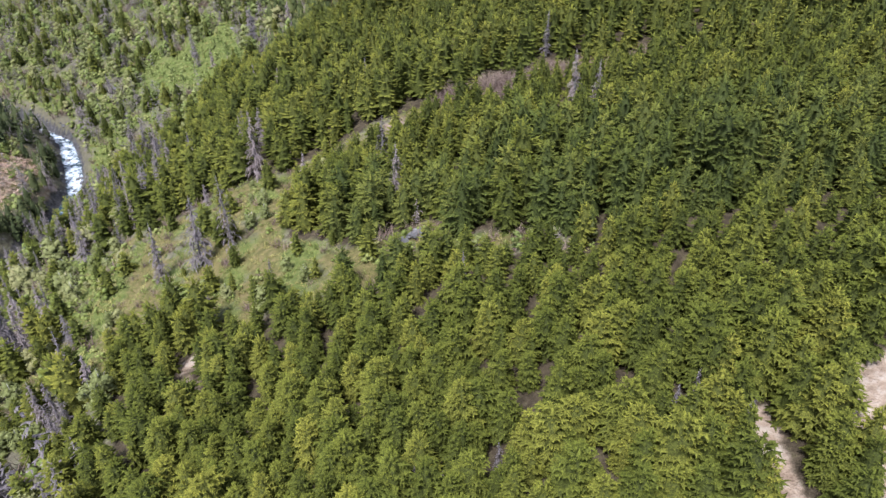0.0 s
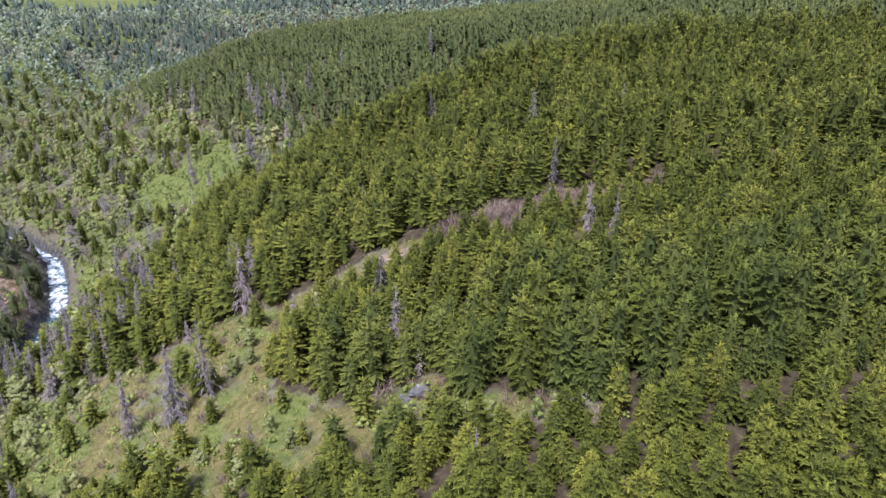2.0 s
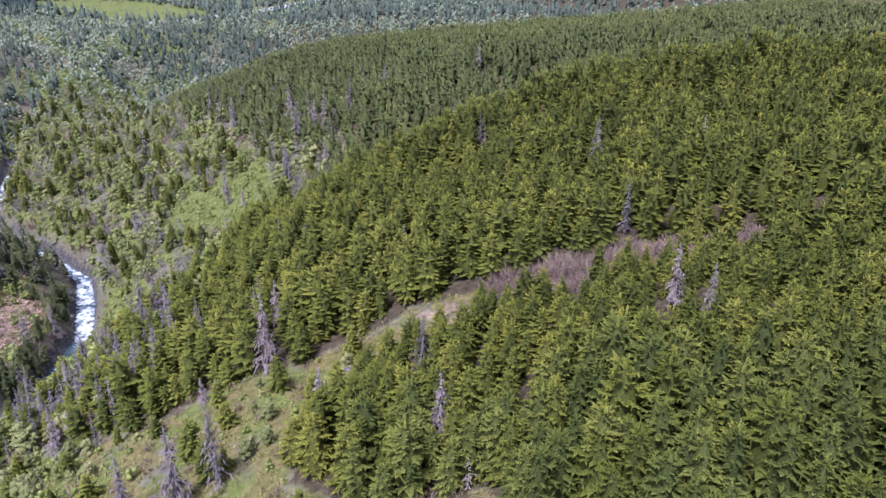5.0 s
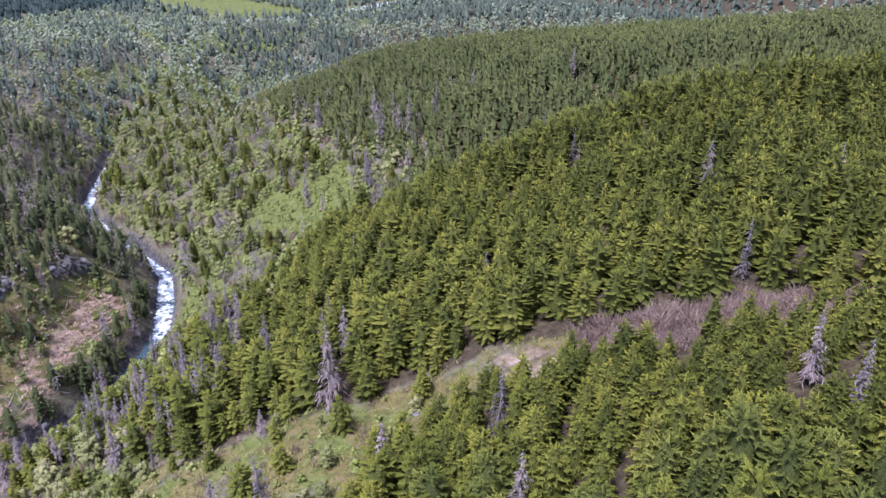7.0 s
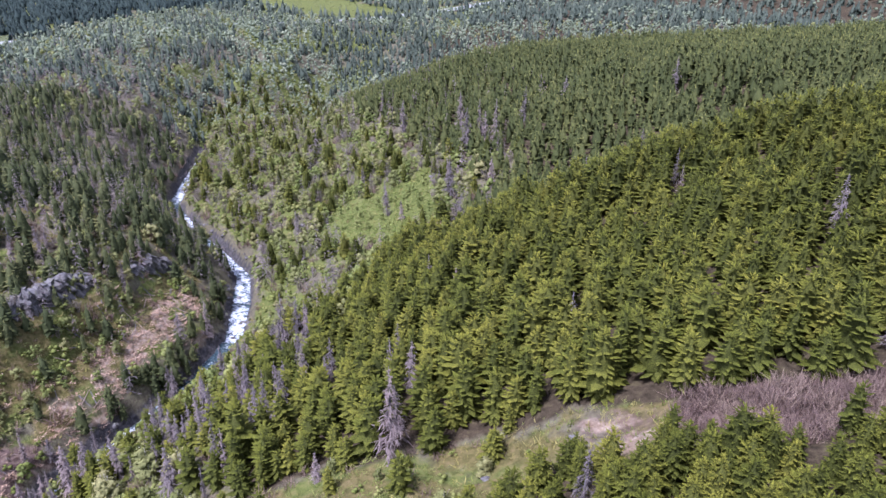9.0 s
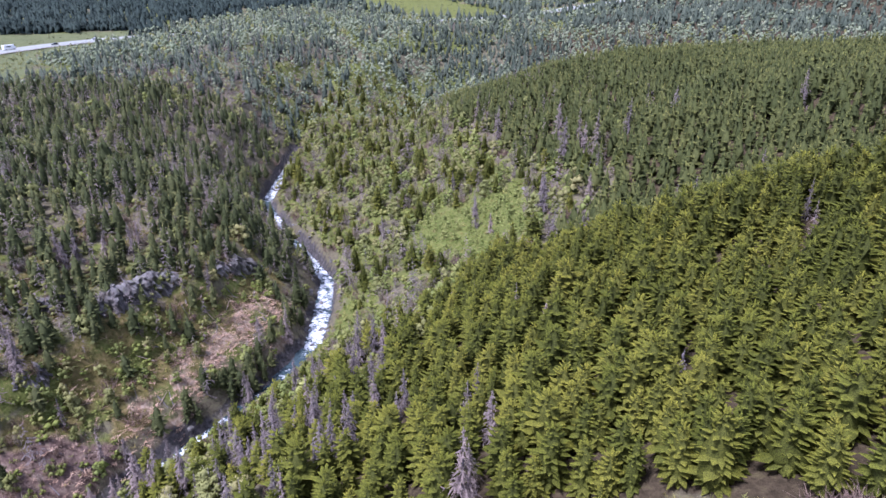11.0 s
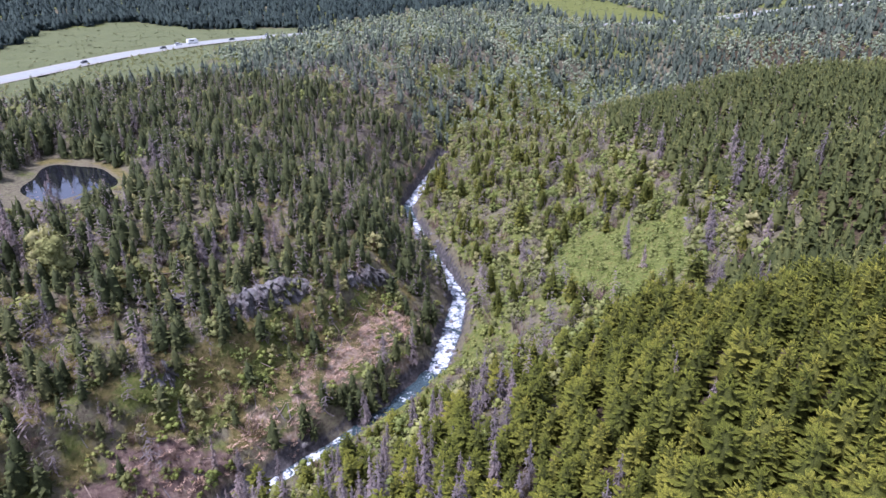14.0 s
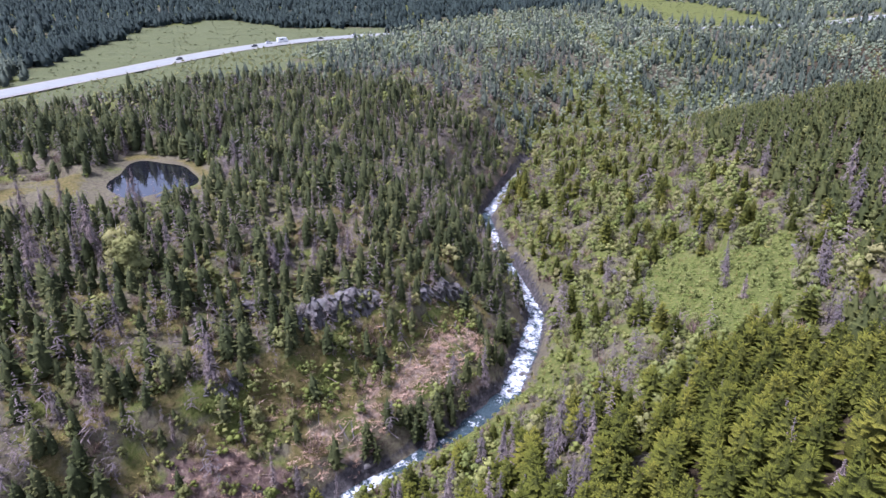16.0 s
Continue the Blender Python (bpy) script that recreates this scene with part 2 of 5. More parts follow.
RIGHT = np.array([(0, -.8), (3.0, -.3), (3.9, 1.5), (6.9, 6), (20, 14), (43, 28.5), (66, 40.5), (82, 48), (100, 54.5), (117, 61), (136, 66), (160, 69), (220, 72), (400, 80), (3000, 120)])
LEFT = np.array([(0, -.8), (3.0, -.3), (3.9, 1.5), (6.9, 6), (13, 12), (17, 14.5), (22.5, 23), (31, 26), (55, 34), (88, 37), (140, 38), (3000, 38)])
FALL = np.array([(0, 0), (60, 5), (110, 8), (160, 13), (230, 20), (320, 32), (450, 45)])
POND = (-224.0, 145.5, 19.0, 13.0, radians(-21))


def smooth(a, b, x):
    u = np.clip((x - a) / (b - a), 0, 1)
    return u * u * (3 - 2 * u)


def creek(x, y):
    """Distance from the creek (right bank positive) and its level there."""
    best, side, level = np.full(x.shape, 1e9), np.zeros(x.shape), np.zeros(x.shape)
    for a, b in zip(CREEK[:-1], CREEK[1:]):
        ex, ey = b[0] - a[0], b[1] - a[1]
        u = np.clip(((x - a[0]) * ex + (y - a[1]) * ey) / (ex * ex + ey * ey), 0, 1)
        px, py = a[0] + u * ex, a[1] + u * ey
        far = np.hypot(x - px, y - py)
        s = np.sign(ex * (y - py) - ey * (x - px))
        m = far < best
        best, side, level = np.where(m, far, best), np.where(m, s * far, side), np.where(m, a[2] + u * (b[2] - a[2]), level)
    return side, level


def waves(x, y, size, seed):
    """Smooth random field of about -1 to 1 with lumps of that size."""
    r = np.random.RandomState(seed)
    out = np.zeros(np.shape(x))
    for i in range(7):
        a, k = r.uniform(0, 6.283), 6.283 / size * r.uniform(0.6, 1.5)
        out = out + np.sin((x * math.cos(a) + y * math.sin(a)) * k + r.uniform(0, 6.283))
    return out / 3.0


def pond_out(x, y):
    dx, dy = x - POND[0], y - POND[1]
    c, s = math.cos(POND[4]), math.sin(POND[4])
    u, v = (dx * c + dy * s) / POND[2], (-dx * s + dy * c) / POND[3]
    return np.hypot(u, v) * (1 + 0.12 * np.sin(3 * np.arctan2(v, u) + 1) + 0.07 * np.sin(5 * np.arctan2(v, u)))


def narrow(y):
    """The creek's width, as a share of its widest, along its course."""
    return np.interp(y, [150, 200, 209, 216, 232, 244, 256, 290], [0.8, 0.92, 0.78, 0.72, 0.66, 0.8, 0.8, 0.75])


def height(x, y):
    x, y = np.asarray(x, float), np.asarray(y, float)
    d, level = creek(x, y)
    near = np.abs(d) < 12
    d = np.where(near, d / (narrow(y) + (1 - narrow(y)) * np.clip((np.abs(d) - 4) / 8, 0, 1)), d)
    h = np.where(d >= 0, np.interp(d, RIGHT[:, 0], RIGHT[:, 1]), np.interp(-d, LEFT[:, 0], LEFT[:, 1]))
    q = (y - 165) - 0.5 * (x + 30)
    h = np.where(h > 0, h * (1 - np.clip(level - 4, 0, 40) / 42), h)
    z = level + h - np.where(d >= 0, np.interp(q, FALL[:, 0], FALL[:, 1]) * smooth(0, 60, d), 0)
    plain = 39 + 2.5 * np.sin(x * 0.011 + 1) * np.cos(y * 0.009)
    far = np.maximum(smooth(420, 640, y), smooth(-300, -420, x))
    z = z * (1 - far) + plain * far
    swell = 1.5 * (2.6 * np.exp(-((y - 172 - 0.25 * x) / 20) ** 2) - 3.0 * np.exp(-((y - 214 - 0.25 * x) / 22) ** 2) + 1.6 * np.exp(-((y - 262 - 0.2 * x) / 22) ** 2))
    z = z + swell * smooth(-62, -25, x) * (d > 0)
    rough = smooth(5, 25, np.abs(d)) * (1 - 0.6 * far)
    z = z + rough * (0.9 * waves(x, y, 28, 3) + 0.35 * waves(x, y, 9, 4))
    back = np.maximum((x + 90) * 0.62 + (y - 960) * 0.45, 0) * smooth(430, 620, y)
    z = z + 300 * (1 - np.exp(-back * 0.42 / 300)) + 420 * smooth(900, 3200, np.hypot(x, y)) * smooth(600, 1400, -x + 0.2 * y)
    e = pond_out(x, y)
    return np.where(e < 1.9, np.minimum(z, 37.5 + 1.0 * smooth(1.0, 1.9, e)) * (1 - smooth(1.2, 1.9, e)) + z * smooth(1.2, 1.9, e) - 0.5 * (1 - smooth(0.75, 1.08, e)), z)


def inside(x, y, poly):
    hit = np.zeros(np.shape(x), bool)
    for (ax, ay), (bx, by) in zip(poly, poly[1:] + poly[:1]):
        cross = (ay > y) != (by > y)
        hit ^= cross & (x < (bx - ax) * (y - ay) / ((by - ay) or 1e-9) + ax)
    return hit


def ragged(x, y, poly):
    """Inside an outline whose edge is ragged."""
    k = (0.7 if poly[0][0] > 5 else 1.6) if abs(poly[0][0]) < 250 else 6.0
    return inside(x + k * waves(x, y, 5 * k, 91), y + k * waves(x, y, 5 * k, 92), poly)


def soft_inside(x, y, poly, wob=1.5):
    """Share of cover within the outline, with a ragged edge."""
    n = 0.0
    for i in range(6):
        ox, oy = wob * math.cos(i * 1.047), wob * math.sin(i * 1.047)
        n = n + ragged(x + ox, y + oy, poly)
    return n / 6.0


NEAR_STRIP = [(-58, 58), (-44, 60), (-34, 63), (-26, 60), (-16, 58.5), (-4, 59), (7, 57), (14, 55), (15, 57), (8, 60.5), (-3, 69), (-12, 69), (-24, 77), (-28, 85), (-47, 91), (-60, 96), (-50, 76)]
FAR_STRIP = [(-62, 95), (-42, 98), (-33, 101), (-24, 103.5), (-14, 105), (-9, 106), (-3, 104.5), (6, 104.5), (17, 108), (33, 106), (31, 100), (17, 99), (9, 96), (2, 96.5), (-6, 98), (-16, 93), (-26, 90), (-34, 87), (-50, 90)]
GREEN_SLOPE = [(-80, 112), (-58, 97), (-49, 88), (-45, 78), (-52, 73), (-62, 82), (-78, 100)]
SCAR = [(-29, 58), (-25.5, 57), (-24, 52), (-28, 49), (-30, 52)]
LANE = [(-30, 96), (-18, 94), (-20, 87), (-20, 78), (-24, 68), (-34, 70), (-40, 82), (-34, 90)]
TAN = [(-15, 103.5), (-4, 105), (-1, 99), (-9, 98)]
BROWN = [(-2, 104.5), (6, 104.5), (17, 108), (33, 106), (31, 100), (17, 99), (9, 96), (3, 97), (-2, 99)]
GRAVEL = [(28, 35.5), (34, 38), (40, 30), (36, 12), (25.5, 12), (26.5, 25)]
GRAVEL_STRIP = [(20, 33.5), (23, 34), (22.3, 12), (18.6, 12)]
MEADOW = [(-104, 236), (-94, 237), (-74, 238), (-66, 222), (-62, 206), (-66, 198), (-80, 203), (-95, 213), (-104, 222)]
RUBBLE = [(-117, 122), (-121, 130), (-120, 144), (-124, 146), (-123, 157), (-127, 167), (-125, 183), (-119, 181), (-115, 165), (-116, 152), (-116, 139), (-113, 132)]
LEFT_GRASS = [(-128, 112), (-134, 120), (-131, 133), (-131, 150), (-128, 169), (-129, 183), (-124, 180), (-124, 160), (-122, 149), (-121, 133), (-122, 120)]
LEFT_BROWN = [(-127, 90), (-127, 106), (-126, 116), (-121, 122), (-115, 122), (-114, 95)]
FIELD = [(-270, 30), (-318, 130), (-331, 152), (-344, 191), (-341, 232), (-350, 272), (-417, 336), (-440, 404), (-460, 436), (-496, 462), (-544, 425), (-566, 404), (-656, 398), (-642, 310), (-485, 196), (-408, 148), (-360, 30)]
FAR_FIELD = [(-560, 830), (-500, 780), (-440, 735), (-339, 665), (-290, 670), (-270, 735), (-400, 860), (-520, 930)]
BOG = [(-240, 134), (-229, 130), (-214, 113), (-204, 97), (-222, 90), (-246, 110)]
OPENINGS = (BOG, LANE, GREEN_SLOPE, SCAR, NEAR_STRIP, FAR_STRIP, GRAVEL, GRAVEL_STRIP, MEADOW, RUBBLE, LEFT_GRASS, LEFT_BROWN, FIELD, FAR_FIELD)
ROAD = np.array([(-250, -200), (-330, 30), (-358, 92), (-384, 143), (-399, 171), (-416, 205), (-440, 246), (-462, 292), (-474, 335), (-475, 375), (-466, 408), (-448, 440), (-405, 500), (-345, 580), (-285, 670), (-240, 780), (-218, 865), (-191, 930), (-150, 1020), (-60, 1200)], float)


def road_far(x, y):
    best = np.full(np.shape(x), 1e9)
    for a, b in zip(ROAD[:-1], ROAD[1:]):
        e = b - a
        u = np.clip(((x - a[0]) * e[0] + (y - a[1]) * e[1]) / (e @ e), 0, 1)
        best = np.minimum(best, np.hypot(x - a[0] - u * e[0], y - a[1] - u * e[1]))
    return best


def edge_x(y):
    """Where the closed spruce wood of the right-hand hill begins."""
    return np.interp(y, [0, 40, 60, 80, 100, 137, 165, 198, 234, 272, 330, 420, 700], [-25, -36, -47, -52, -58, -66, -62, -54, -48, -92, -150, -190, -190])


# ---- mesh helpers ----


def raw_mesh(name, verts, tris, mats, values=None, smooth_faces=False, normals=None):
    """A mesh from arrays; values: per-vertex numbers by attribute name; normals: the crown's own form for the light."""
    me = bpy.data.meshes.new(name)
    v, t = np.asarray(verts, np.float32), np.asarray(tris, np.int32)
    me.vertices.add(len(v))
    me.vertices.foreach_set("co", v.ravel())
    me.loops.add(t.size)
    me.loops.foreach_set("vertex_index", t.ravel())
    me.polygons.add(len(t))
    me.polygons.foreach_set("loop_start", np.arange(0, t.size, t.shape[1], dtype=np.int32))
    me.polygons.foreach_set("loop_total", np.full(len(t), t.shape[1], np.int32))
    me.polygons.foreach_set("use_smooth", np.full(len(t), smooth_faces))
    for key, val in (values or {}).items():
        val = np.asarray(val, np.float32)
        if val.ndim == 2:
            me.attributes.new(key, "FLOAT_COLOR", "POINT").data.foreach_set("color", val.ravel())
        else:
            me.attributes.new(key, "FLOAT", "POINT").data.foreach_set("value", val)
    if normals is not None:
        me.attributes.new("custom_normal", "FLOAT_VECTOR", "POINT").data.foreach_set("vector", np.asarray(normals, np.float32).ravel())
        me.polygons.foreach_set("use_smooth", np.full(len(t), True))
    me.update(calc_edges=True)
    me.materials.append(mats)
    return me


def part(name, shape, material, parent, label=""):
    """Links a bmesh or a mesh as one object under a thing or a part."""
    if isinstance(shape, bmesh.types.BMesh):
        me = bpy.data.meshes.new(name)
        shape.to_mesh(me)
        shape.free()
        me.materials.append(material)
    else:
        me = shape
    ob = new(name, me)
    ob.parent = parent
    return tagged(ob, label)


def tube(points, radii, sides=6):
    """Verts and tris of a tapered tube along points."""
    V, T = [], []
    for i, (p, r) in enumerate(zip(points, radii)):
        p = np.array(p, float)
        q = np.array(points[min(i + 1, len(points) - 1)], float) - np.array(points[max(i - 1, 0)], float)
        q /= np.linalg.norm(q)
        a = np.cross(q, (0.3, 0.9, 0.2))
        a /= np.linalg.norm(a)
        b = np.cross(q, a)
        for k in range(sides):
            w = 6.2832 * k / sides
            V.append(p + r * (a * math.cos(w) + b * math.sin(w)))
    for i in range(len(points) - 1):
        for k in range(sides):
            a, b = i * sides + k, i * sides + (k + 1) % sides
            T += [(a, b, b + sides), (a, b + sides, a + sides)]
    n = (len(points) - 1) * sides
    T += [(n, n + k, n + k + 1) for k in range(1, sides - 1)]
    return np.array(V), np.array(T)


def joined(pieces):
    """Joins (verts, tris, tip) pieces."""
    V, T, A, n = [], [], [], 0
    for v, t, a in pieces:
        V.append(v)
        T.append(np.asarray(t) + n)
        A.append(np.broadcast_to(a, (len(v),)))
        n += len(v)
    return np.concatenate(V), np.concatenate(T), np.concatenate(A)


def formed(V, T, A, up=0.5, share=0.6):
    """Turns each face outwards and gives it a normal between its own and that of the whole crown."""
    tri = V[T]
    g = np.cross(tri[:, 1] - tri[:, 0], tri[:, 2] - tri[:, 0])
    g /= np.linalg.norm(g, axis=1, keepdims=True) + 1e-12
    m = tri.mean(1)
    rad = m[:, :2] / (np.hypot(m[:, 0], m[:, 1])[:, None] + 0.02)
    c = np.concatenate((rad, (up * (0.3 + 1.4 * m[:, 2]))[:, None]), 1)
    c /= np.linalg.norm(c, axis=1, keepdims=True)
    flip = (g * c).sum(1) < 0
    T = np.where(flip[:, None], T[:, ::-1], T)
    g = np.where(flip[:, None], -g, g)
    n = share * c + (1 - share) * g
    n /= np.linalg.norm(n, axis=1, keepdims=True)
    N = np.zeros_like(V)
    np.add.at(N, T.ravel(), np.repeat(n, 3, 0))
    N /= np.linalg.norm(N, axis=1, keepdims=True) + 1e-12
    return V, T, A, N


def spruce_crown(r, tiers, boughs, teeth, wide=0.30, low=0.05, top=0.72, droop=0.34, plain=False):
    """A spruce crown one metre tall: whorls of drooping boughs, each a ridged fan with feathered side sprays, about a
    core coloured dark with painted shade.
    """
    V, T, A = [], [], []

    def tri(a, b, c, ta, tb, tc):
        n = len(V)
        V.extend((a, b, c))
        # colour lightens up the crown, painting in the light on its top
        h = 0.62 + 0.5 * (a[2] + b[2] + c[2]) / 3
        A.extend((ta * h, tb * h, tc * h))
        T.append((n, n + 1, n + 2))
    l1, l2 = r.uniform(0, 6.283), r.uniform(0, 6.283)
    lift = np.array((0, 0, 1.0))

    def reach(f, a):
        s = wide * (1 - f) ** top * min(1, 0.72 + 1.9 * (f - low))
        return s * (1 + 0.13 * math.sin(2 * a + l1) + 0.12 * math.sin(9 * f + a + l2))
    for i in range(tiers):
        f0 = low + (0.95 - low) * ((i + 0.3) / tiers) ** 0.92
        n = max(4, round(boughs * (1.05 - 0.5 * f0)))
        a0 = r.uniform(0, 6.283)
        for k in range(n):
            f = min(0.97, max(low, f0 + r.uniform(-0.75, 0.75) / tiers))
            a = a0 + 6.283 * (k + r.uniform(-0.3, 0.3)) / n
            L = max(0.03, reach(f, a) * (r.uniform(0.62, 1.0) if r.random() < 0.7 else r.uniform(1.0, 1.18)))
            out, side = np.array((math.cos(a), math.sin(a), 0)), np.array((-math.sin(a), math.cos(a), 0))
            rise, fallen = 0.16 + 0.7 * f * f + r.uniform(-0.2, 0.2), droop * (1.1 - f)

            def at(u):
                return out * (L * u) + lift * (f + L * (rise * u - fallen * u * u))
            base, tip = at(0.05), at(1.0)
            if plain:
                w = L * r.uniform(0.26, 0.4)
                m = at(0.5) - lift * (0.2 * w)
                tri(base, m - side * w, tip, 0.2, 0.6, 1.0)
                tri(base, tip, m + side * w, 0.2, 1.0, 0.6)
                continue
            w = max(0.012, L * (r.uniform(0.11, 0.17) if teeth else r.uniform(0.15, 0.23)))
            m = at(0.62) - lift * (0.35 * w)
            base = at(0.25)
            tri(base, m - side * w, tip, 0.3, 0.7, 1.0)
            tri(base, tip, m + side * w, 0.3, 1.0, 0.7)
            for j in range(teeth):
                u = 0.42 + 0.4 * (j + r.uniform(0.1, 0.9)) / teeth
                for sd in (-1, 1):
                    p = at(u)
                    e = p + side * (sd * L * r.uniform(0.20, 0.36) * (1.2 - 0.5 * u)) + out * (L * r.uniform(0.12, 0.3)) - lift * (L * r.uniform(0.0, 0.14))
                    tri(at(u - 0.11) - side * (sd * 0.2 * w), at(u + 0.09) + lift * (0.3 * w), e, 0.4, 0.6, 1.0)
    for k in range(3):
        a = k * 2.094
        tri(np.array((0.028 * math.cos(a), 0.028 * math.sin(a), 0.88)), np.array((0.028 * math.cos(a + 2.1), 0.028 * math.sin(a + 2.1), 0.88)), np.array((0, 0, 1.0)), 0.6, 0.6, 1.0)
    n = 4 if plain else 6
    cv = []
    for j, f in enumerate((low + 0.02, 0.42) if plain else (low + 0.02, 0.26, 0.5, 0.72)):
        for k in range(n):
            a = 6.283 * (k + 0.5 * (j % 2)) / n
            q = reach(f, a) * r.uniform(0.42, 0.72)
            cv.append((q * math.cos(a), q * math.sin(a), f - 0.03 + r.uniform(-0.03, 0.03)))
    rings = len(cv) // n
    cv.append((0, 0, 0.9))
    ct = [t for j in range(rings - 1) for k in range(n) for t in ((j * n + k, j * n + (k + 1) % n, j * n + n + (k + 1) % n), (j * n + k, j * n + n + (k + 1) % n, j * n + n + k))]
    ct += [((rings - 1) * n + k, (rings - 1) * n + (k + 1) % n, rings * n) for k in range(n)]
    # 0.25 keeps the core near the inner tone, crown shade put into colour
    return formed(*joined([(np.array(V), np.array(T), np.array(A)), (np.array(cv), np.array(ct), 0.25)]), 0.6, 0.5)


def lobed_crown(r, lobes, sprays, size, wide=0.34, low=0.12):
    """A loose broadleaf crown one metre tall: several uneven lobes of small leaf sprays."""
    V, T, A, N = [], [], [], []
    lean = r.uniform(-0.08, 0.08)
    for k in range(lobes):
        f = low + (0.8 - low) * (k + r.uniform(0.2, 0.9)) / lobes
        belly = math.sin(math.pi * min(1.0, 0.28 + 0.72 * f)) ** 0.7
        a = 2.4 * k + r.uniform(-0.6, 0.6)
        R = wide * belly * r.uniform(0.35, 0.75)
        big = wide * r.uniform(0.42, 0.66) * (0.65 + 0.5 * belly)
        mid = np.array((R * math.cos(a) + lean * f, R * math.sin(a), f))
        for j in range(sprays):
            d = np.array([r.gauss(0, 1) for _ in range(3)])
            d[2] = abs(d[2]) * 1.1 - 0.35
            d /= np.linalg.norm(d)
            p = mid + d * big * (1, 1, 1.05) * r.uniform(0.75, 1.08)
            u = np.cross(d, [r.gauss(0, 1) for _ in range(3)])
            u /= np.linalg.norm(u) + 1e-9
            v = np.cross(d, u) + d * r.uniform(-0.7, 0.9)
            v /= np.linalg.norm(v)
            q = size * r.uniform(0.6, 1.3)
            o = np.array((p[0], p[1], 0)) / (wide + 1e-6)
            nn = d * 0.7 + o * 0.35 + np.array((0, 0, 0.35))
            nn /= np.linalg.norm(nn)
            tri = [p - u * q * 0.6 - v * q * 0.4, p + u * q * 0.6 - v * q * 0.3, p + v * q]
            if np.dot(np.cross(tri[1] - tri[0], tri[2] - tri[0]), nn) < 0:
                tri.reverse()
            n = len(V)
            V.extend(tri)
            T.append((n, n + 1, n + 2))
            # sprays that face up get a lighter tone, light from above painted in
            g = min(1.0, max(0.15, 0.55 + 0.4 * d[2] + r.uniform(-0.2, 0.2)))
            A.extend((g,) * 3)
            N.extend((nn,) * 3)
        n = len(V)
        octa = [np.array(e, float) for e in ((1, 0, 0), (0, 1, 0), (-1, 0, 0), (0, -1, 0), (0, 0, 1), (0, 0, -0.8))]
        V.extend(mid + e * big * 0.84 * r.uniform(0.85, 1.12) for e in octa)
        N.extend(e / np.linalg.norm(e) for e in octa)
        # lobe cores likewise: painted light on top, painted shade beneath
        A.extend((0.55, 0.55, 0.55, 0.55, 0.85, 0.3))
        for q in range(4):
            T.extend(((n + q, n + (q + 1) % 4, n + 4), (n + (q + 1) % 4, n + q, n + 5)))
    return np.array(V), np.array(T), np.array(A), np.array(N)


def twiggy_crown(r, stems, twigs, spread=0.34, thick=0.011):
    """A leafless broadleaf crown one metre tall: rising stems that split into fine twigs."""
    V, T, A = [], [], []

    def sliver(p, q, w, a, b):
        s = np.cross(q - p, [r.gauss(0, 1) for _ in range(3)])
        s = s / (np.linalg.norm(s) + 1e-9) * w
        n = len(V)
        V.extend((p - s, p + s, q))
        A.extend((a, a, b))
        T.append((n, n + 1, n + 2))
    for k in range(stems):
        a, o = r.uniform(0, 6.283), spread * r.uniform(0.1, 1.0) ** 0.7
        h = r.uniform(0.6, 1.0) * (1 - 0.35 * (o / spread) ** 2)
        p, q = np.array((0.05 * math.cos(a), 0.05 * math.sin(a), 0.0)), np.array((o * math.cos(a), o * math.sin(a), h))
        sliver(p, q, thick * 1.3, 0.1, 0.6)
        for j in range(twigs):
            u = r.uniform(0.35, 0.95)
            s = p + (q - p) * u
            e = s + np.array((r.gauss(0, 0.1), r.gauss(0, 0.1), r.uniform(0.02, 0.2)))
            sliver(s, e, thick, 0.4, 1.0)
    return np.array(V), np.array(T), np.array(A)


def dead_crown(r, levels, boughs, twigs, wide=0.19, fine=0.016):
    """Bare drooping twigs round a pole, one metre tall."""
    V, T, A = [], [], []

    def sliver(p, q, w, a, b):
        s = np.cross(q - p, (0.2, 0.3, 1))
        s = s / (np.linalg.norm(s) + 1e-9) * w
        n = len(V)
        V.extend((p - s, p + s, q))
        A.extend((a, a, b))
        T.append((n, n + 1, n + 2))
    for i in range(levels):
        f = 0.12 + 0.85 * (i + r.uniform(-0.3, 0.3)) / levels
        reach = wide * (1 - f) ** 0.75 * r.uniform(0.7, 1.15)
        n = max(3, int(boughs * (1 - 0.5 * f)))
        for k in range(n):
            if r.random() < 0.12:
                continue
            a = r.uniform(0, 6.283)
            R = reach * r.uniform(0.5, 1.25)
            out = np.array((math.cos(a), math.sin(a), 0))
            p, q = np.array((0, 0, f)), np.array((0, 0, f)) + out * R + np.array((0, 0, -R * r.uniform(0.1, 0.7)))
            sliver(p, q, fine * 0.8, 0.2, 0.8)
            for j in range(twigs):
                u = r.uniform(0.25, 0.95)
                s = p + (q - p) * u
                e = s + out * (R * 0.3) + np.array((-out[1], out[0], 0)) * (R * r.uniform(-0.55, 0.55)) + np.array((0, 0, -R * r.uniform(0.1, 0.6)))
                sliver(s, e, fine, 0.4, 1.0)
    return np.array(V), np.array(T), np.array(A)


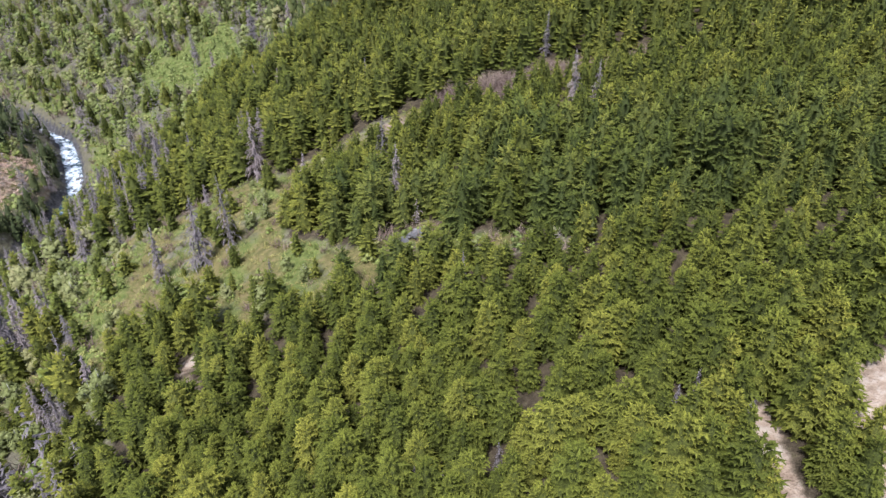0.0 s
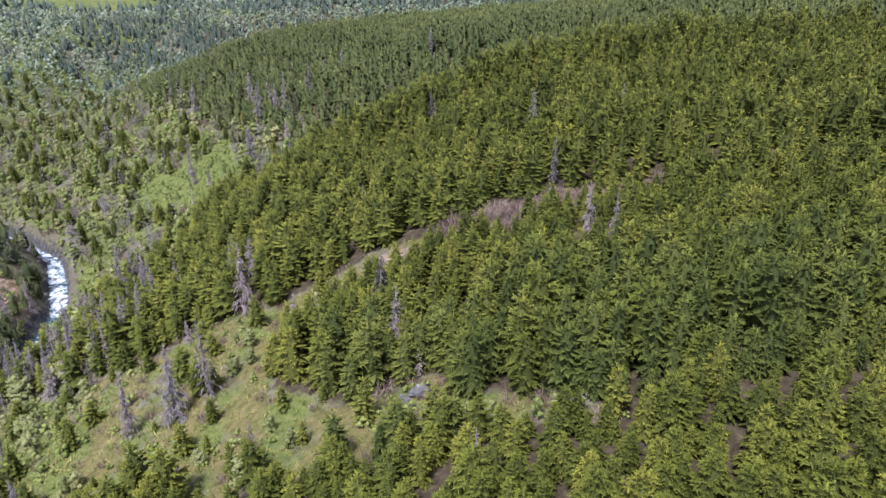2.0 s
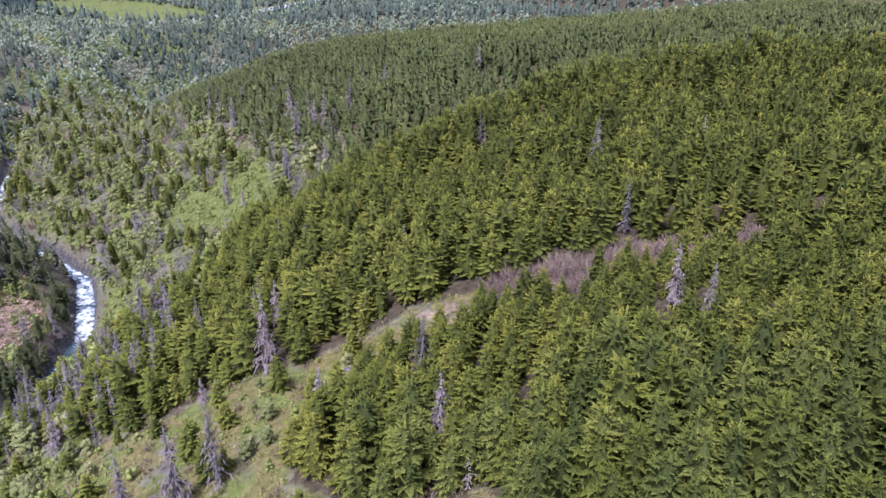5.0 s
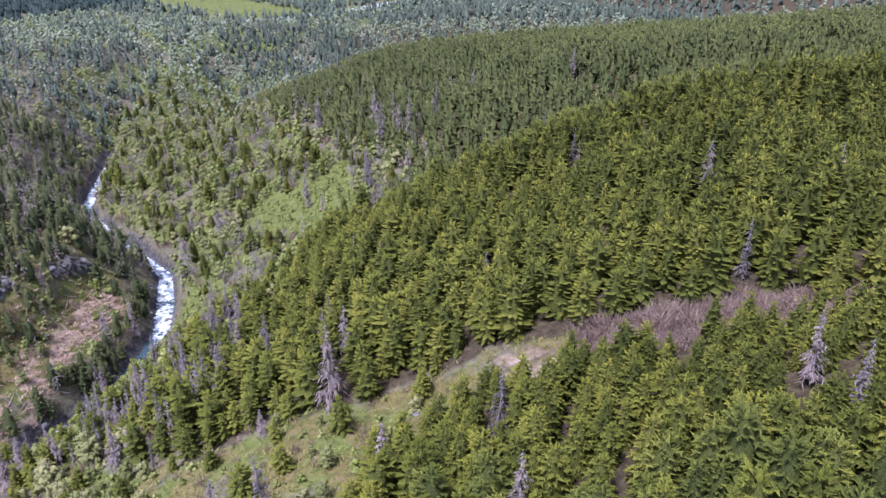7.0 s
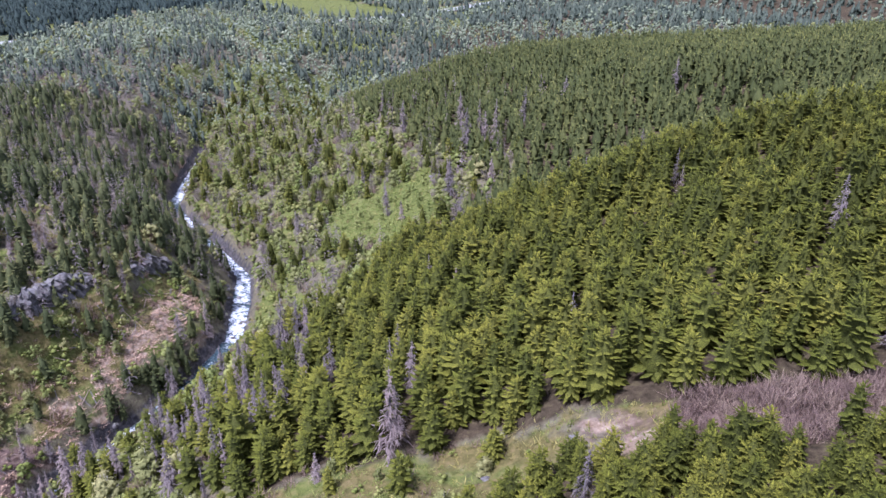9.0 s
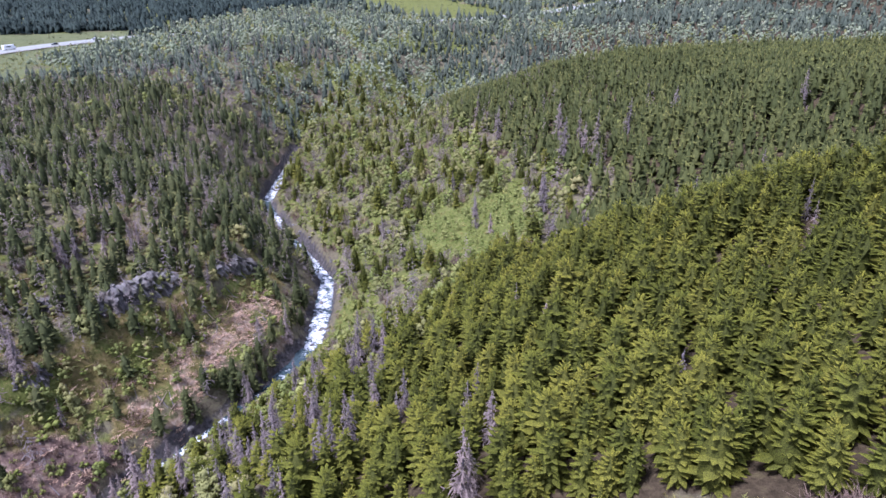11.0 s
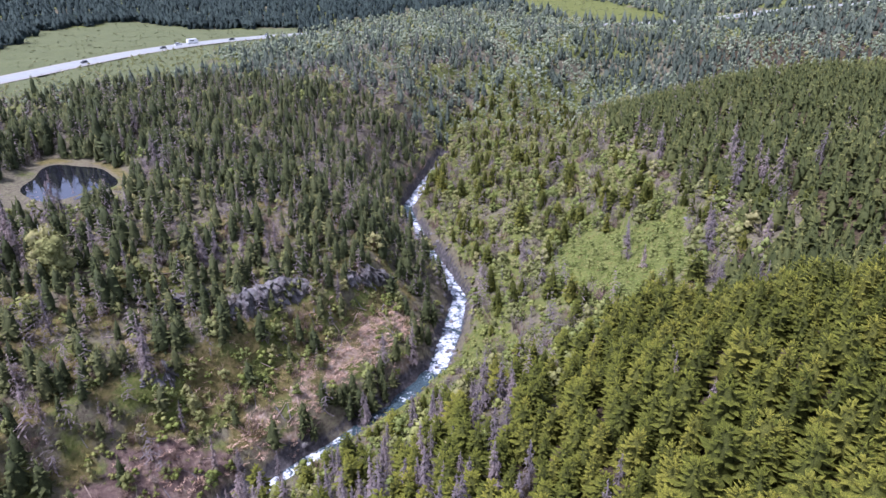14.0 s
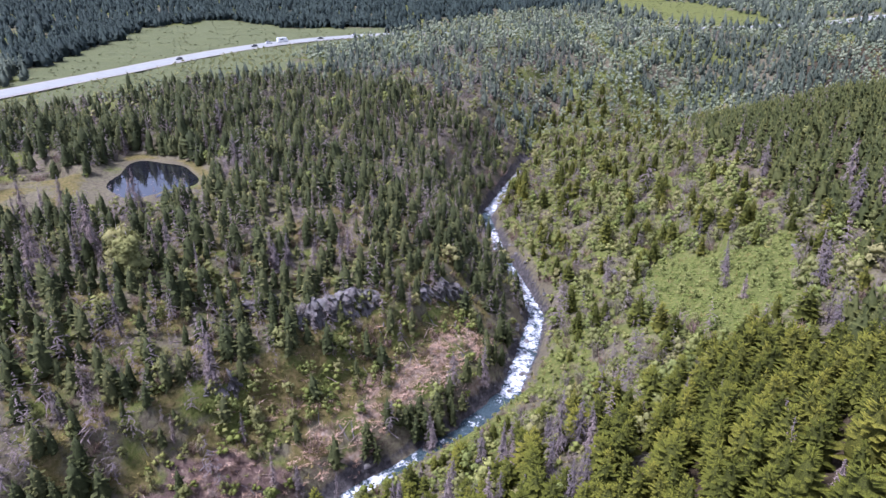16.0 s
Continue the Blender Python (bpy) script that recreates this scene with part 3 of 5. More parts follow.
def brush_clump(r, stems, spread, thick):
    """A clump of leafless stems, one metre tall."""
    V, T, A = [], [], []
    for k in range(stems):
        a, u = r.uniform(0, 6.283), r.uniform(0, 1) ** 0.5
        p = np.array((spread * 0.5 * u * math.cos(a), spread * 0.5 * u * math.sin(a), 0))
        q = p + np.array((spread * r.gauss(0, 0.4), spread * r.gauss(0, 0.4), r.uniform(0.5, 1.0)))
        w = r.uniform(0, 3.1416)
        s = np.array((math.cos(w), math.sin(w), 0)) * thick
        n = len(V)
        V.extend((p - s, p + s, q))
        A.extend((0.2, 0.2, 1.0))
        T.append((n, n + 1, n + 2))
    return np.array(V), np.array(T), np.array(A)


def scattered(name, shapes, places, heights, material, seed, squash=1.0, label="", category="", width=None):
    """ONE object of many plants: each takes one of the shapes, a turn, a height and a tint."""
    r = np.random.RandomState(seed)
    places, heights = np.asarray(places, float), np.asarray(heights, float)
    pick = r.randint(0, len(shapes), len(places))
    VV, TT, AA, KK, NN, n = [], [], [], [], [], 0
    for i, (v, t, a, *nn) in enumerate(shapes):
        m = pick == i
        if not m.any():
            continue
        p, h = places[m], heights[m]
        c = len(p)
        ang = r.uniform(0, 6.283, c)
        w = h * squash * r.uniform(0.85, 1.2, c)
        co, si = np.cos(ang), np.sin(ang)
        x = (v[None, :, 0] * co[:, None] - v[None, :, 1] * si[:, None]) * w[:, None] + p[:, 0:1]
        y = (v[None, :, 0] * si[:, None] + v[None, :, 1] * co[:, None]) * w[:, None] + p[:, 1:2]
        lx, ly = r.normal(0, 0.02, c), r.normal(0, 0.02, c)
        z = v[None, :, 2] * h[:, None]
        x, y = x + z * lx[:, None], y + z * ly[:, None]
        z = z + p[:, 2:3]
        VV.append(np.stack((x, y, z), -1).reshape(-1, 3))
        TT.append((t[None] + (np.arange(c) * len(v))[:, None, None]).reshape(-1, 3) + n)
        AA.append(np.tile(a, c))
        if nn:
            q = nn[0]
            NN.append(np.stack((q[None, :, 0] * co[:, None] - q[None, :, 1] * si[:, None], q[None, :, 0] * si[:, None] + q[None, :, 1] * co[:, None], np.repeat(q[None, :, 2], c, 0)), -1).reshape(-1, 3))
        KK.append(np.repeat(r.uniform(0, 1, c), len(v)))
        n += c * len(v)
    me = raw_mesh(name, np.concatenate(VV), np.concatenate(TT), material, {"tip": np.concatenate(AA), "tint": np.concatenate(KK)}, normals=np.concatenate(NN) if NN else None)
    print(name, len(places), len(me.polygons))
    return tagged(new(name, me), label, category, kind="stuff")


def jittered(x0, x1, y0, y1, step, seed):
    r = np.random.RandomState(seed)
    x, y = np.meshgrid(np.arange(x0, x1, step), np.arange(y0, y1, step * 0.87))
    x = x + (np.arange(x.shape[0]) % 2)[:, None] * step * 0.5
    x, y = x + r.uniform(-0.42, 0.42, x.shape) * step, y + r.uniform(-0.42, 0.42, x.shape) * step
    return x.ravel(), y.ravel()


# ---- ground ----
xs = np.concatenate((-np.geomspace(4500, 560, 42), np.arange(-550, -280, 6.0), np.arange(-280, -224, 2.2), np.arange(-224, -100, 1.3), np.arange(-100, 70, 2.2), np.arange(70, 200, 8.0), np.geomspace(210, 4500, 30)))
ys = np.concatenate((-np.geomspace(4500, 40, 30), np.arange(-30, 128, 2.2), np.arange(128, 300, 1.3), np.arange(300, 320, 2.2), np.arange(320, 640, 6.0), np.geomspace(650, 4500, 46)))
gx, gy = np.meshgrid(xs, ys)
fx, fy = gx.ravel(), gy.ravel()
gd, gl = creek(fx, fy)
gz = height(fx, fy)
lump = waves(fx, fy, 16, 11)
herb = np.clip(0.72 * smooth(4.2, 8, gd) * (1 - smooth(-14, 4, fx - edge_x(fy))) * smooth(100, 180, fy) + 0.38 * lump, 0, 1) * (fy < 420)
herb = np.maximum(herb, np.maximum(soft_inside(fx, fy, MEADOW), soft_inside(fx, fy, FAR_FIELD, 8)))
herb = np.maximum(herb, soft_inside(fx, fy, GREEN_SLOPE) * (0.9 + 0.2 * lump))
herb = np.maximum(herb, soft_inside(fx, fy, FIELD, 6) * (0.2 + 0.3 * waves(fx, fy, 30, 16)))
herb = np.maximum(herb, soft_inside(fx, fy, LEFT_GRASS) * (0.9 + 0.3 * lump))
herb = np.maximum(herb, np.clip(0.55 + 0.6 * waves(fx, fy, 60, 12), 0, 1) * ((fy > 300) | (fx < -260)))
straw = np.maximum(np.maximum(soft_inside(fx, fy, NEAR_STRIP), soft_inside(fx, fy, LANE)), soft_inside(fx, fy, FAR_STRIP)) * (0.52 + 0.45 * waves(fx, fy, 9, 14))
herb = np.maximum(herb, np.maximum(0.6 * soft_inside(fx, fy, BOG), np.maximum(soft_inside(fx, fy, LANE), np.maximum(soft_inside(fx, fy, NEAR_STRIP), (fx < -14) * soft_inside(fx, fy, FAR_STRIP)))) * (0.75 + 0.35 * lump))
straw = np.maximum(straw, soft_inside(fx, fy, BOG) * (0.55 + 0.4 * lump))
straw = np.maximum(straw, np.clip(1.0 - np.abs(pond_out(fx, fy) - 1.1) * 4.0, 0, 1) * np.clip(0.35 + 0.5 * waves(fx, fy, 24, 15) + 0.03 * (fy - 145), 0, 0.85))
straw = np.maximum(straw, 0.3 * soft_inside(fx, fy, FIELD, 6) * (0.5 + 0.6 * waves(fx, fy, 45, 13)))
straw = np.maximum(straw, soft_inside(fx, fy, LEFT_GRASS) * (0.4 - 0.5 * lump))
open_bank = (gd < -7) & (gd > -60) & (fy > 85) & (fy < 190)
straw = np.maximum(straw, open_bank * np.clip(0.42 + 0.4 * waves(fx, fy, 10, 198), 0, 1))
herb = np.maximum(herb, open_bank * np.clip(0.35 + 0.5 * waves(fx, fy, 13, 199), 0, 1))
brush = np.maximum(np.maximum(soft_inside(fx, fy, BROWN), 0.6 * soft_inside(fx, fy, TAN)), 0.8 * soft_inside(fx, fy, LEFT_BROWN))
bare = np.maximum(np.maximum(soft_inside(fx, fy, GRAVEL, 0.7), soft_inside(fx, fy, GRAVEL_STRIP, 0.5)), soft_inside(fx, fy, RUBBLE) * (0.3 + 0.75 * waves(fx, fy, 7, 19)))
bare = np.maximum(bare, soft_inside(fx, fy, SCAR, 0.7) * (0.6 + 0.3 * waves(fx, fy, 4, 17)))
bare = np.maximum(bare, soft_inside(fx, fy, TAN) * (0.45 + 0.3 * waves(fx, fy, 6, 18)))
bare = np.maximum(bare, 0.36 * smooth(8.5, 4.5, np.abs(gd)) * (fy < 330) * (gd < 0) + 0.2 * lump * (np.abs(gd) < 6))
bare = np.maximum(bare, 0.35 * soft_inside(fx, fy, LEFT_BROWN))
stone = 0.75 * np.where(gd < 0, smooth(5.0, 3.2, -gd), smooth(4.0, 3.0, gd)) * (fy < 330) + 0.25 * lump * (np.abs(gd) < 5)
litter = (gd > 12) * smooth(2, 10, fx - edge_x(fy)) * (1 - np.maximum(np.maximum(soft_inside(fx, fy, NEAR_STRIP), soft_inside(fx, fy, FAR_STRIP)), np.maximum(soft_inside(fx, fy, LANE), soft_inside(fx, fy, GREEN_SLOPE))))
field = soft_inside(fx, fy, FIELD, 6)
cover = np.stack((herb, straw, bare, np.ones_like(herb)), -1)
nx, ny = len(xs), len(ys)
ii = (np.arange(ny - 1)[:, None] * nx + np.arange(nx - 1)[None]).ravel()
quads = np.stack((ii, ii + 1, ii + nx + 1, ii + nx), -1)
ground = new("ground", raw_mesh("ground", np.stack((fx, fy, gz), -1), quads, M["ground"], {"cover": cover, "brush": brush, "stone": stone, "litter": litter, "field": field}, True))
tagged(ground, "wooded mountainside and gorge with grass, brush and bare soil", "ground", kind="structure")


def ribbon(name, line, half, lift, material, across=4, step=1.5, values=None):
    """A strip along a line of x, y (and level), lying on the ground where no level is given."""
    line = np.asarray(line, float)
    seg = np.hypot(*np.diff(line[:, :2], axis=0).T)
    s = np.concatenate(((0,), np.cumsum(seg)))
    u = np.arange(0, s[-1], step)
    c = np.stack([np.interp(u, s, line[:, i]) for i in range(line.shape[1])], -1)
    for _ in range(4):
        c[1:-1] = (c[:-2] + 2 * c[1:-1] + c[2:]) / 4
    tan = np.gradient(c[:, :2], axis=0)
    tan /= np.hypot(*tan.T)[:, None]
    nor = np.stack((-tan[:, 1], tan[:, 0]), -1)
    w = half if callable(half) else (lambda q: np.full(len(q), half))
    k = np.linspace(-1, 1, across + 1)
    x = c[:, 0:1] + nor[:, 0:1] * k[None] * w(u)[:, None]
    y = c[:, 1:2] + nor[:, 1:2] * k[None] * w(u)[:, None]
    if line.shape[1] > 2:
        z = np.repeat(c[:, 2:3], across + 1, 1) + lift
    else:
        z = np.repeat(np.max(height(x, y), axis=1, keepdims=True), across + 1, 1) + lift
        for _ in range(30):
            z[1:-1] = (z[:-2] + 2 * z[1:-1] + z[2:]) / 4
    m = across + 1
    jj = (np.arange(len(u) - 1)[:, None] * m + np.arange(across)[None]).ravel()
    q = np.stack((jj, jj + 1, jj + m + 1, jj + m), -1)
    v = np.stack((x, y, z), -1)
    return v, q, u, k

# ---- creek, pond, road ----
rv, rq, ru, rk = ribbon("creek", CREEK[4:16], 4.6, 0.0, None, 8, 0.7)
rx, ry = rv[..., 0], rv[..., 1]
rv[..., 2] += 0.06 * waves(rx, ry, 2.6, 21) + 0.03 * waves(rx, ry, 1.2, 22)
mid = 1 - np.abs(rk)[None] ** 3
calm = 0.4 * smooth(26, 4, np.hypot(rx + 108, ry - 160)) + 0.4 * smooth(14, 4, np.hypot(rx + 188, ry - 252)) + 0.2 * smooth(12, 3, np.hypot(rx + 158, ry - 231))
foam = np.clip(mid * (0.95 - calm), 0, 1)
river = new("water", raw_mesh("water", rv.reshape(-1, 3), rq, M["river"], {"foam": foam.ravel()}, True))
tagged(river, "fast white-water creek with foam and blue-green pools", "creek", kind="structure")

pa = np.linspace(0, 6.2832, 49)[:-1]
pv = [(POND[0], POND[1], 37.25)]
for rad in (0.5, 0.85, 1.06):
    for a in pa:
        k = (1 + 0.08) / (1 + 0.12 * math.sin(3 * a + 1) + 0.07 * math.sin(5 * a))
        u, v = POND[2] * rad * k * math.cos(a), POND[3] * rad * k * math.sin(a)
        pv.append((POND[0] + u * math.cos(POND[4]) - v * math.sin(POND[4]), POND[1] + u * math.sin(POND[4]) + v * math.cos(POND[4]), 37.25))
pt = [(0, 1 + i, 1 + (i + 1) % 48) for i in range(48)]
for ring in range(2):
    for i in range(48):
        a, b = 1 + ring * 48 + i, 1 + ring * 48 + (i + 1) % 48
        pt += [(a, a + 48, b + 48), (a, b + 48, b)]
tagged(new("water_pond", raw_mesh("water_pond", pv, pt, M["pond"])), "small dark still pond among dead spruces", "pond", kind="structure")

sv, sq, su, sk = ribbon("shoulder", ROAD, 10.0, 0.25, None, 2, 6.0)
tagged(new("road_shoulder", raw_mesh("road_shoulder", sv.reshape(-1, 3), sq, M["gravel"])), "gravel shoulder beside the highway", "road shoulder", kind="structure")
av, aq, au, ak = ribbon("road", ROAD, 8.0, 0.4, None, 2, 6.0)
tagged(new("road", raw_mesh("road", av.reshape(-1, 3), aq, M["asphalt"])), "pale grey curving two-lane asphalt highway", "road", kind="structure")
ROAD_LINE = av[:, 1]

# ---- plants: where they stand ----
# dead grey spruces that stand out, by area: x, y, height
DEAD_NEAR_SLOPE = [(-33, 76, 10), (-29, 78, 10), (-40, 78, 9), (-19, 83, 8), (-6, 76, 8), (-31, 101, 11), (-68, 115, 11), (-56, 113, 7), (-55, 123, 8), (-51, 125, 7), (-66, 103, 8), (-50, 69, 5), (-80, 97, 7), (2, 52, 5), (18, 35, 2.5), (16, 33, 3), (20, 31, 3.2), (13, 34, 2.5), (4, 32, 3), (-2, 31, 3), (0, 30, 3), (-9, 90, 7), (18, 89, 7), (17, 111, 7), (20, 85, 6)]
DEAD_HILL = [(31, 129, 8), (17, 139, 8), (-10, 209, 10), (-3, 165, 6), (-55, 248, 14), (-48, 256, 11), (-62, 255, 13), (-73, 270, 14), (-36, 260, 9), (-4, 251, 8), (80, 244, 8), (72, 235, 7), (17, 183, 6), (-43, 191, 8), (-54, 202, 8), (-64, 227, 8), (-84, 226, 8), (-45, 154, 6), (-59, 250, 11), (-66, 253, 13), (-23, 212, 6), (-27, 212, 6), (-2, 160, 6), (-14, 120, 6), (-4, 255, 8)]
DEAD_MIDDLE = [(-68, 147, 7), (-49, 119, 6), (-57, 120, 7), (-39, 123, 6), (-66, 111, 8), (-68, 120, 7), (-61, 132, 8), (-53, 113, 9), (-48, 117, 7), (-54, 107, 7), (-32, 105, 6), (-33, 113, 7), (-38, 118, 6), (-41, 143, 8), (-35, 139, 6), (-40, 182, 9), (-52, 198, 7), (-48, 215, 9), (-60, 216, 11), (-100, 245, 8), (-114, 223, 8), (-115, 299, 12), (-100, 283, 12), (-78, 150, 6), (-64, 139, 6), (-87, 149, 7), (-77, 148, 6), (-63, 166, 5), (-56, 162, 6), (-81, 220, 9), (-74, 214, 6), (-51, 196, 8)]
DEAD_LEFT = [(-110, 152, 9), (-117, 119, 8), (-115, 123, 6), (-154, 145, 7), (-154, 148, 8), (-150, 153, 9), (-148, 161, 8), (-136, 118, 11), (-133, 117, 11), (-151, 108, 12), (-139, 97, 10), (-139, 92, 9), (-135, 98, 7), (-130, 107, 6), (-168, 98, 10), (-185, 115, 14), (-215, 109, 11), (-148, 86, 7), (-125, 118, 7), (-106, 149, 10), (-115, 164, 9), (-114, 173, 10), (-129, 164, 8), (-147, 158, 8), (-144, 165, 6), (-203, 133, 10), (-200, 142, 5), (-164, 194, 9)]
DEAD_POND = [(-209, 108, 10), (-209, 112, 9), (-218, 119, 8), (-180, 112, 12), (-183, 115, 12), (-177, 114, 11), (-175, 109, 11), (-179, 101, 11), (-187, 104, 11), (-195, 129, 10), (-194, 131, 9), (-170, 124, 8), (-170, 127, 9), (-156, 145, 8), (-154, 148, 7), (-148, 151, 8), (-251, 157, 10), (-252, 149, 10), (-246, 180, 12), (-231, 167, 11), (-246, 168, 11), (-165, 163, 7), (-251, 185, 12), (-208, 165, 10), (-203, 105, 9), (-175, 104, 9), (-160, 129, 7)]
DEAD_ALL = np.array(DEAD_POND + DEAD_NEAR_SLOPE + DEAD_HILL + DEAD_MIDDLE + DEAD_LEFT, float)
rnd = random.Random(7)


def keep_out(x, y):
    """1 where trees may stand, 0 in openings, on water and on the road."""
    d, _ = creek(x, y)
    ok = (np.abs(d) > 4.0) | (y > 318)
    for poly in OPENINGS:
        ok &= ~ragged(x, y, poly)
    for dx, dy, dh in DEAD_ALL:
        ok &= np.hypot(x - dx, y - dy) > min(1.9, 0.3 * dh)
    return ok & (road_far(x, y) > np.where((y > 452) & (y < 760), 4.6, 14)) & (pond_out(x, y) > 1.16) & (pond_out(x - 9, y + 3.5) > 1.05) & (pond_out(x - 4, y + 8) > 1.1)


def on_ground(x, y, sink=0.1):
    return np.stack((x, y, height(x, y) - sink), -1)


R0 = np.random.RandomState(5)
# closed spruce wood of the right-hand hill
xa, ya = jittered(-70, 70, 12, 60, 2.35, 2)
x, y = jittered(-200, 160, 100, 430, 3.3, 1)
xc, yc = jittered(-110, 90, -90, 12, 6.0, 4)
xb, yb = jittered(-70, 100, 60, 100, 2.7, 3)
x, y = np.concatenate((xc, xa, xb, x)), np.concatenate((yc, ya, yb, y))
ok = keep_out(x, y) & (x > edge_x(y) + 7 * waves(x, y, 18, 31) + R0.normal(0, 4, x.shape)) & (R0.uniform(size=x.shape) > 0.03)
ok &= (x < 45 + np.maximum(y - 20, 0) * 0.62) & ((y > 22) | (np.random.RandomState(6).uniform(size=x.shape) < 0.4))
hx, hy = x[ok], y[ok]
hh = np.clip(np.interp(hy, [20, 40, 50, 58, 62, 76, 84, 98, 110, 200], [5.6, 5.4, 4.6, 4.4, 7.4, 7.2, 5.4, 5.0, 7.4, 7.2]) + 0.7 * waves(hx, hy, 30, 32) + R0.normal(0, 0.75, hx.shape), 3.0, 9.8)
order = np.argsort(np.hypot(np.maximum(np.abs(hx - 5) - 14, 0), hy - 34))
near_i, rest_i = order[:300], order[300:]
tall_row = (hy > 57) & (hy < 78) & (hx > -14) & (R0.uniform(size=hx.shape) < 0.8)

SPRUCE_NEAR = [spruce_crown(random.Random(100 + i), 18, 11, 2, 0.30 + 0.025 * (i % 4), top=0.52 + 0.06 * (i % 3)) for i in range(8)]
SPRUCE_FINE = [spruce_crown(random.Random(150 + i), 16, 10, 1, 0.30 + 0.025 * (i % 4), top=0.52 + 0.06 * (i % 3)) for i in range(9)]
SPRUCE_MID = [spruce_crown(random.Random(200 + i), 15, 9, 0, 0.30 + 0.025 * (i % 4), top=0.52 + 0.06 * (i % 3)) for i in range(9)]
SPRUCE_FAR = [spruce_crown(random.Random(300 + i), 5, 5, 0, 0.34, top=0.66, plain=True) for i in range(7)]
SPRUCE_TINY = [spruce_crown(random.Random(350 + i), 3, 4, 0, 0.32, plain=True) for i in range(6)]
PLATEAU = [spruce_crown(random.Random(380 + i), 9, 6, 0, 0.31 + 0.03 * (i % 4), top=0.58 + 0.06 * (i % 3)) for i in range(8)]
DEAD_NEAR = [dead_crown(random.Random(400 + i), 28, 8, 5, 0.115 + 0.02 * i, 0.0090) for i in range(5)]
DEAD_MID = [dead_crown(random.Random(500 + i), 11, 5, 1, 0.14 + 0.02 * i, 0.012) for i in range(5)]
LEAFY_NEAR = [lobed_crown(random.Random(600 + i), 12, 42, 0.040, 0.25 + 0.03 * (i % 3)) for i in range(5)]
LEAFY_MID = [lobed_crown(random.Random(700 + i), 6, 14, 0.07, 0.24 + 0.03 * (i % 4)) for i in range(10)]
LEAFY_FAR = [lobed_crown(random.Random(800 + i), 3, 5, 0.11, 0.30, 0.08) for i in range(8)]
LEAFY_TINY = [lobed_crown(random.Random(850 + i), 1, 8, 0.26, 0.55, 0.3) for i in range(5)]
TWIGGY = [twiggy_crown(random.Random(880 + i), 20, 5, 0.30 + 0.04 * (i % 3)) for i in range(6)]
LEAFY_SHRUB = [lobed_crown(random.Random(870 + i), 4, 8, 0.085, 0.42, 0.1) for i in range(8)]
BRUSH = [brush_clump(random.Random(900 + i), 40, 0.8, 0.026) for i in range(5)]
TUFT = [brush_clump(random.Random(950 + i), 14, 1.1, 0.09) for i in range(4)]


def pole(h, r, lean=0.0):
    return tube([(0, 0, -0.5), (lean * 0.3, 0, h * 0.4), (lean, 0, h)], [r, r * 0.7, r * 0.12])


def tree_kind(name, crown, crown_material, trunk_material, thick, label, category, group, limbs=0):
    """A tree one metre tall as a thing: trunk and crown; its copies are scaled."""
    root = new(name)
    root.location = (0, 0, 0)
    pieces = [(*pole(0.97, thick), 0.0)]
    r = random.Random(len(crown[0]))
    for k in range(limbs):
        f, a = 0.25 + 0.5 * k / max(1, limbs), r.uniform(0, 6.283)
        pieces.append((*tube([(0, 0, f), (0.1 * math.cos(a), 0.1 * math.sin(a), f + 0.1), (0.2 * math.cos(a), 0.2 * math.sin(a), f + 0.26)], [thick * 0.45, thick * 0.3, thick * 0.1], 5), 0.0))
    v, t, _ = joined(pieces)
    part("trunk", raw_mesh("trunk", v, t, trunk_material, None, True), None, root)
    v, t, a, *nn = crown
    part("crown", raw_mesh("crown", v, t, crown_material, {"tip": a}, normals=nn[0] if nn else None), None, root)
    return tagged(root, label, category, group)


def stand(kinds, spots, seed, squash=1.0):
    """Sets copies of the kinds at (x, y, height) spots."""
    r = random.Random(seed)
    used = set()
    for sx, sy, sh in spots:
        k = r.randrange(len(kinds))
        z = float(height(np.array([sx]), np.array([sy]))[0]) - 0.1
        w = sh * squash * r.uniform(0.88, 1.18)
        m = pose(sx, sy, z, r.uniform(-2, 2), r.uniform(-2, 2), r.uniform(0, 360))
        if k not in used:
            used.add(k)
            ob = kinds[k]
            ob.matrix_basis = m
        else:
            ob = copy_thing(kinds[k], m)
        ob.scale = (w, w, sh)
    for k, ob in enumerate(kinds):
        if k not in used:
            for c in list(ob.children):
                bpy.data.objects.remove(c)
            bpy.data.objects.remove(ob)


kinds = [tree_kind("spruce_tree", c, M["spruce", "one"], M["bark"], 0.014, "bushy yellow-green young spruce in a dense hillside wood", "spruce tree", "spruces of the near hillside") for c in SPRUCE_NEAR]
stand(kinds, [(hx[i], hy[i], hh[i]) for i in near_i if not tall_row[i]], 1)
kinds = [tree_kind("spruce_tree", c, M["tall", "one"], M["bark"], 0.014, "tall spruce at the edge of a clearing, darkened for its shaded side", "spruce tree", "spruces of the near hillside") for c in SPRUCE_NEAR]
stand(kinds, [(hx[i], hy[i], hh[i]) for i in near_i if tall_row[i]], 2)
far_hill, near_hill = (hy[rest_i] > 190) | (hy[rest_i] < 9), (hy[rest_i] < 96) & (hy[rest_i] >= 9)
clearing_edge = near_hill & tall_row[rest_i]
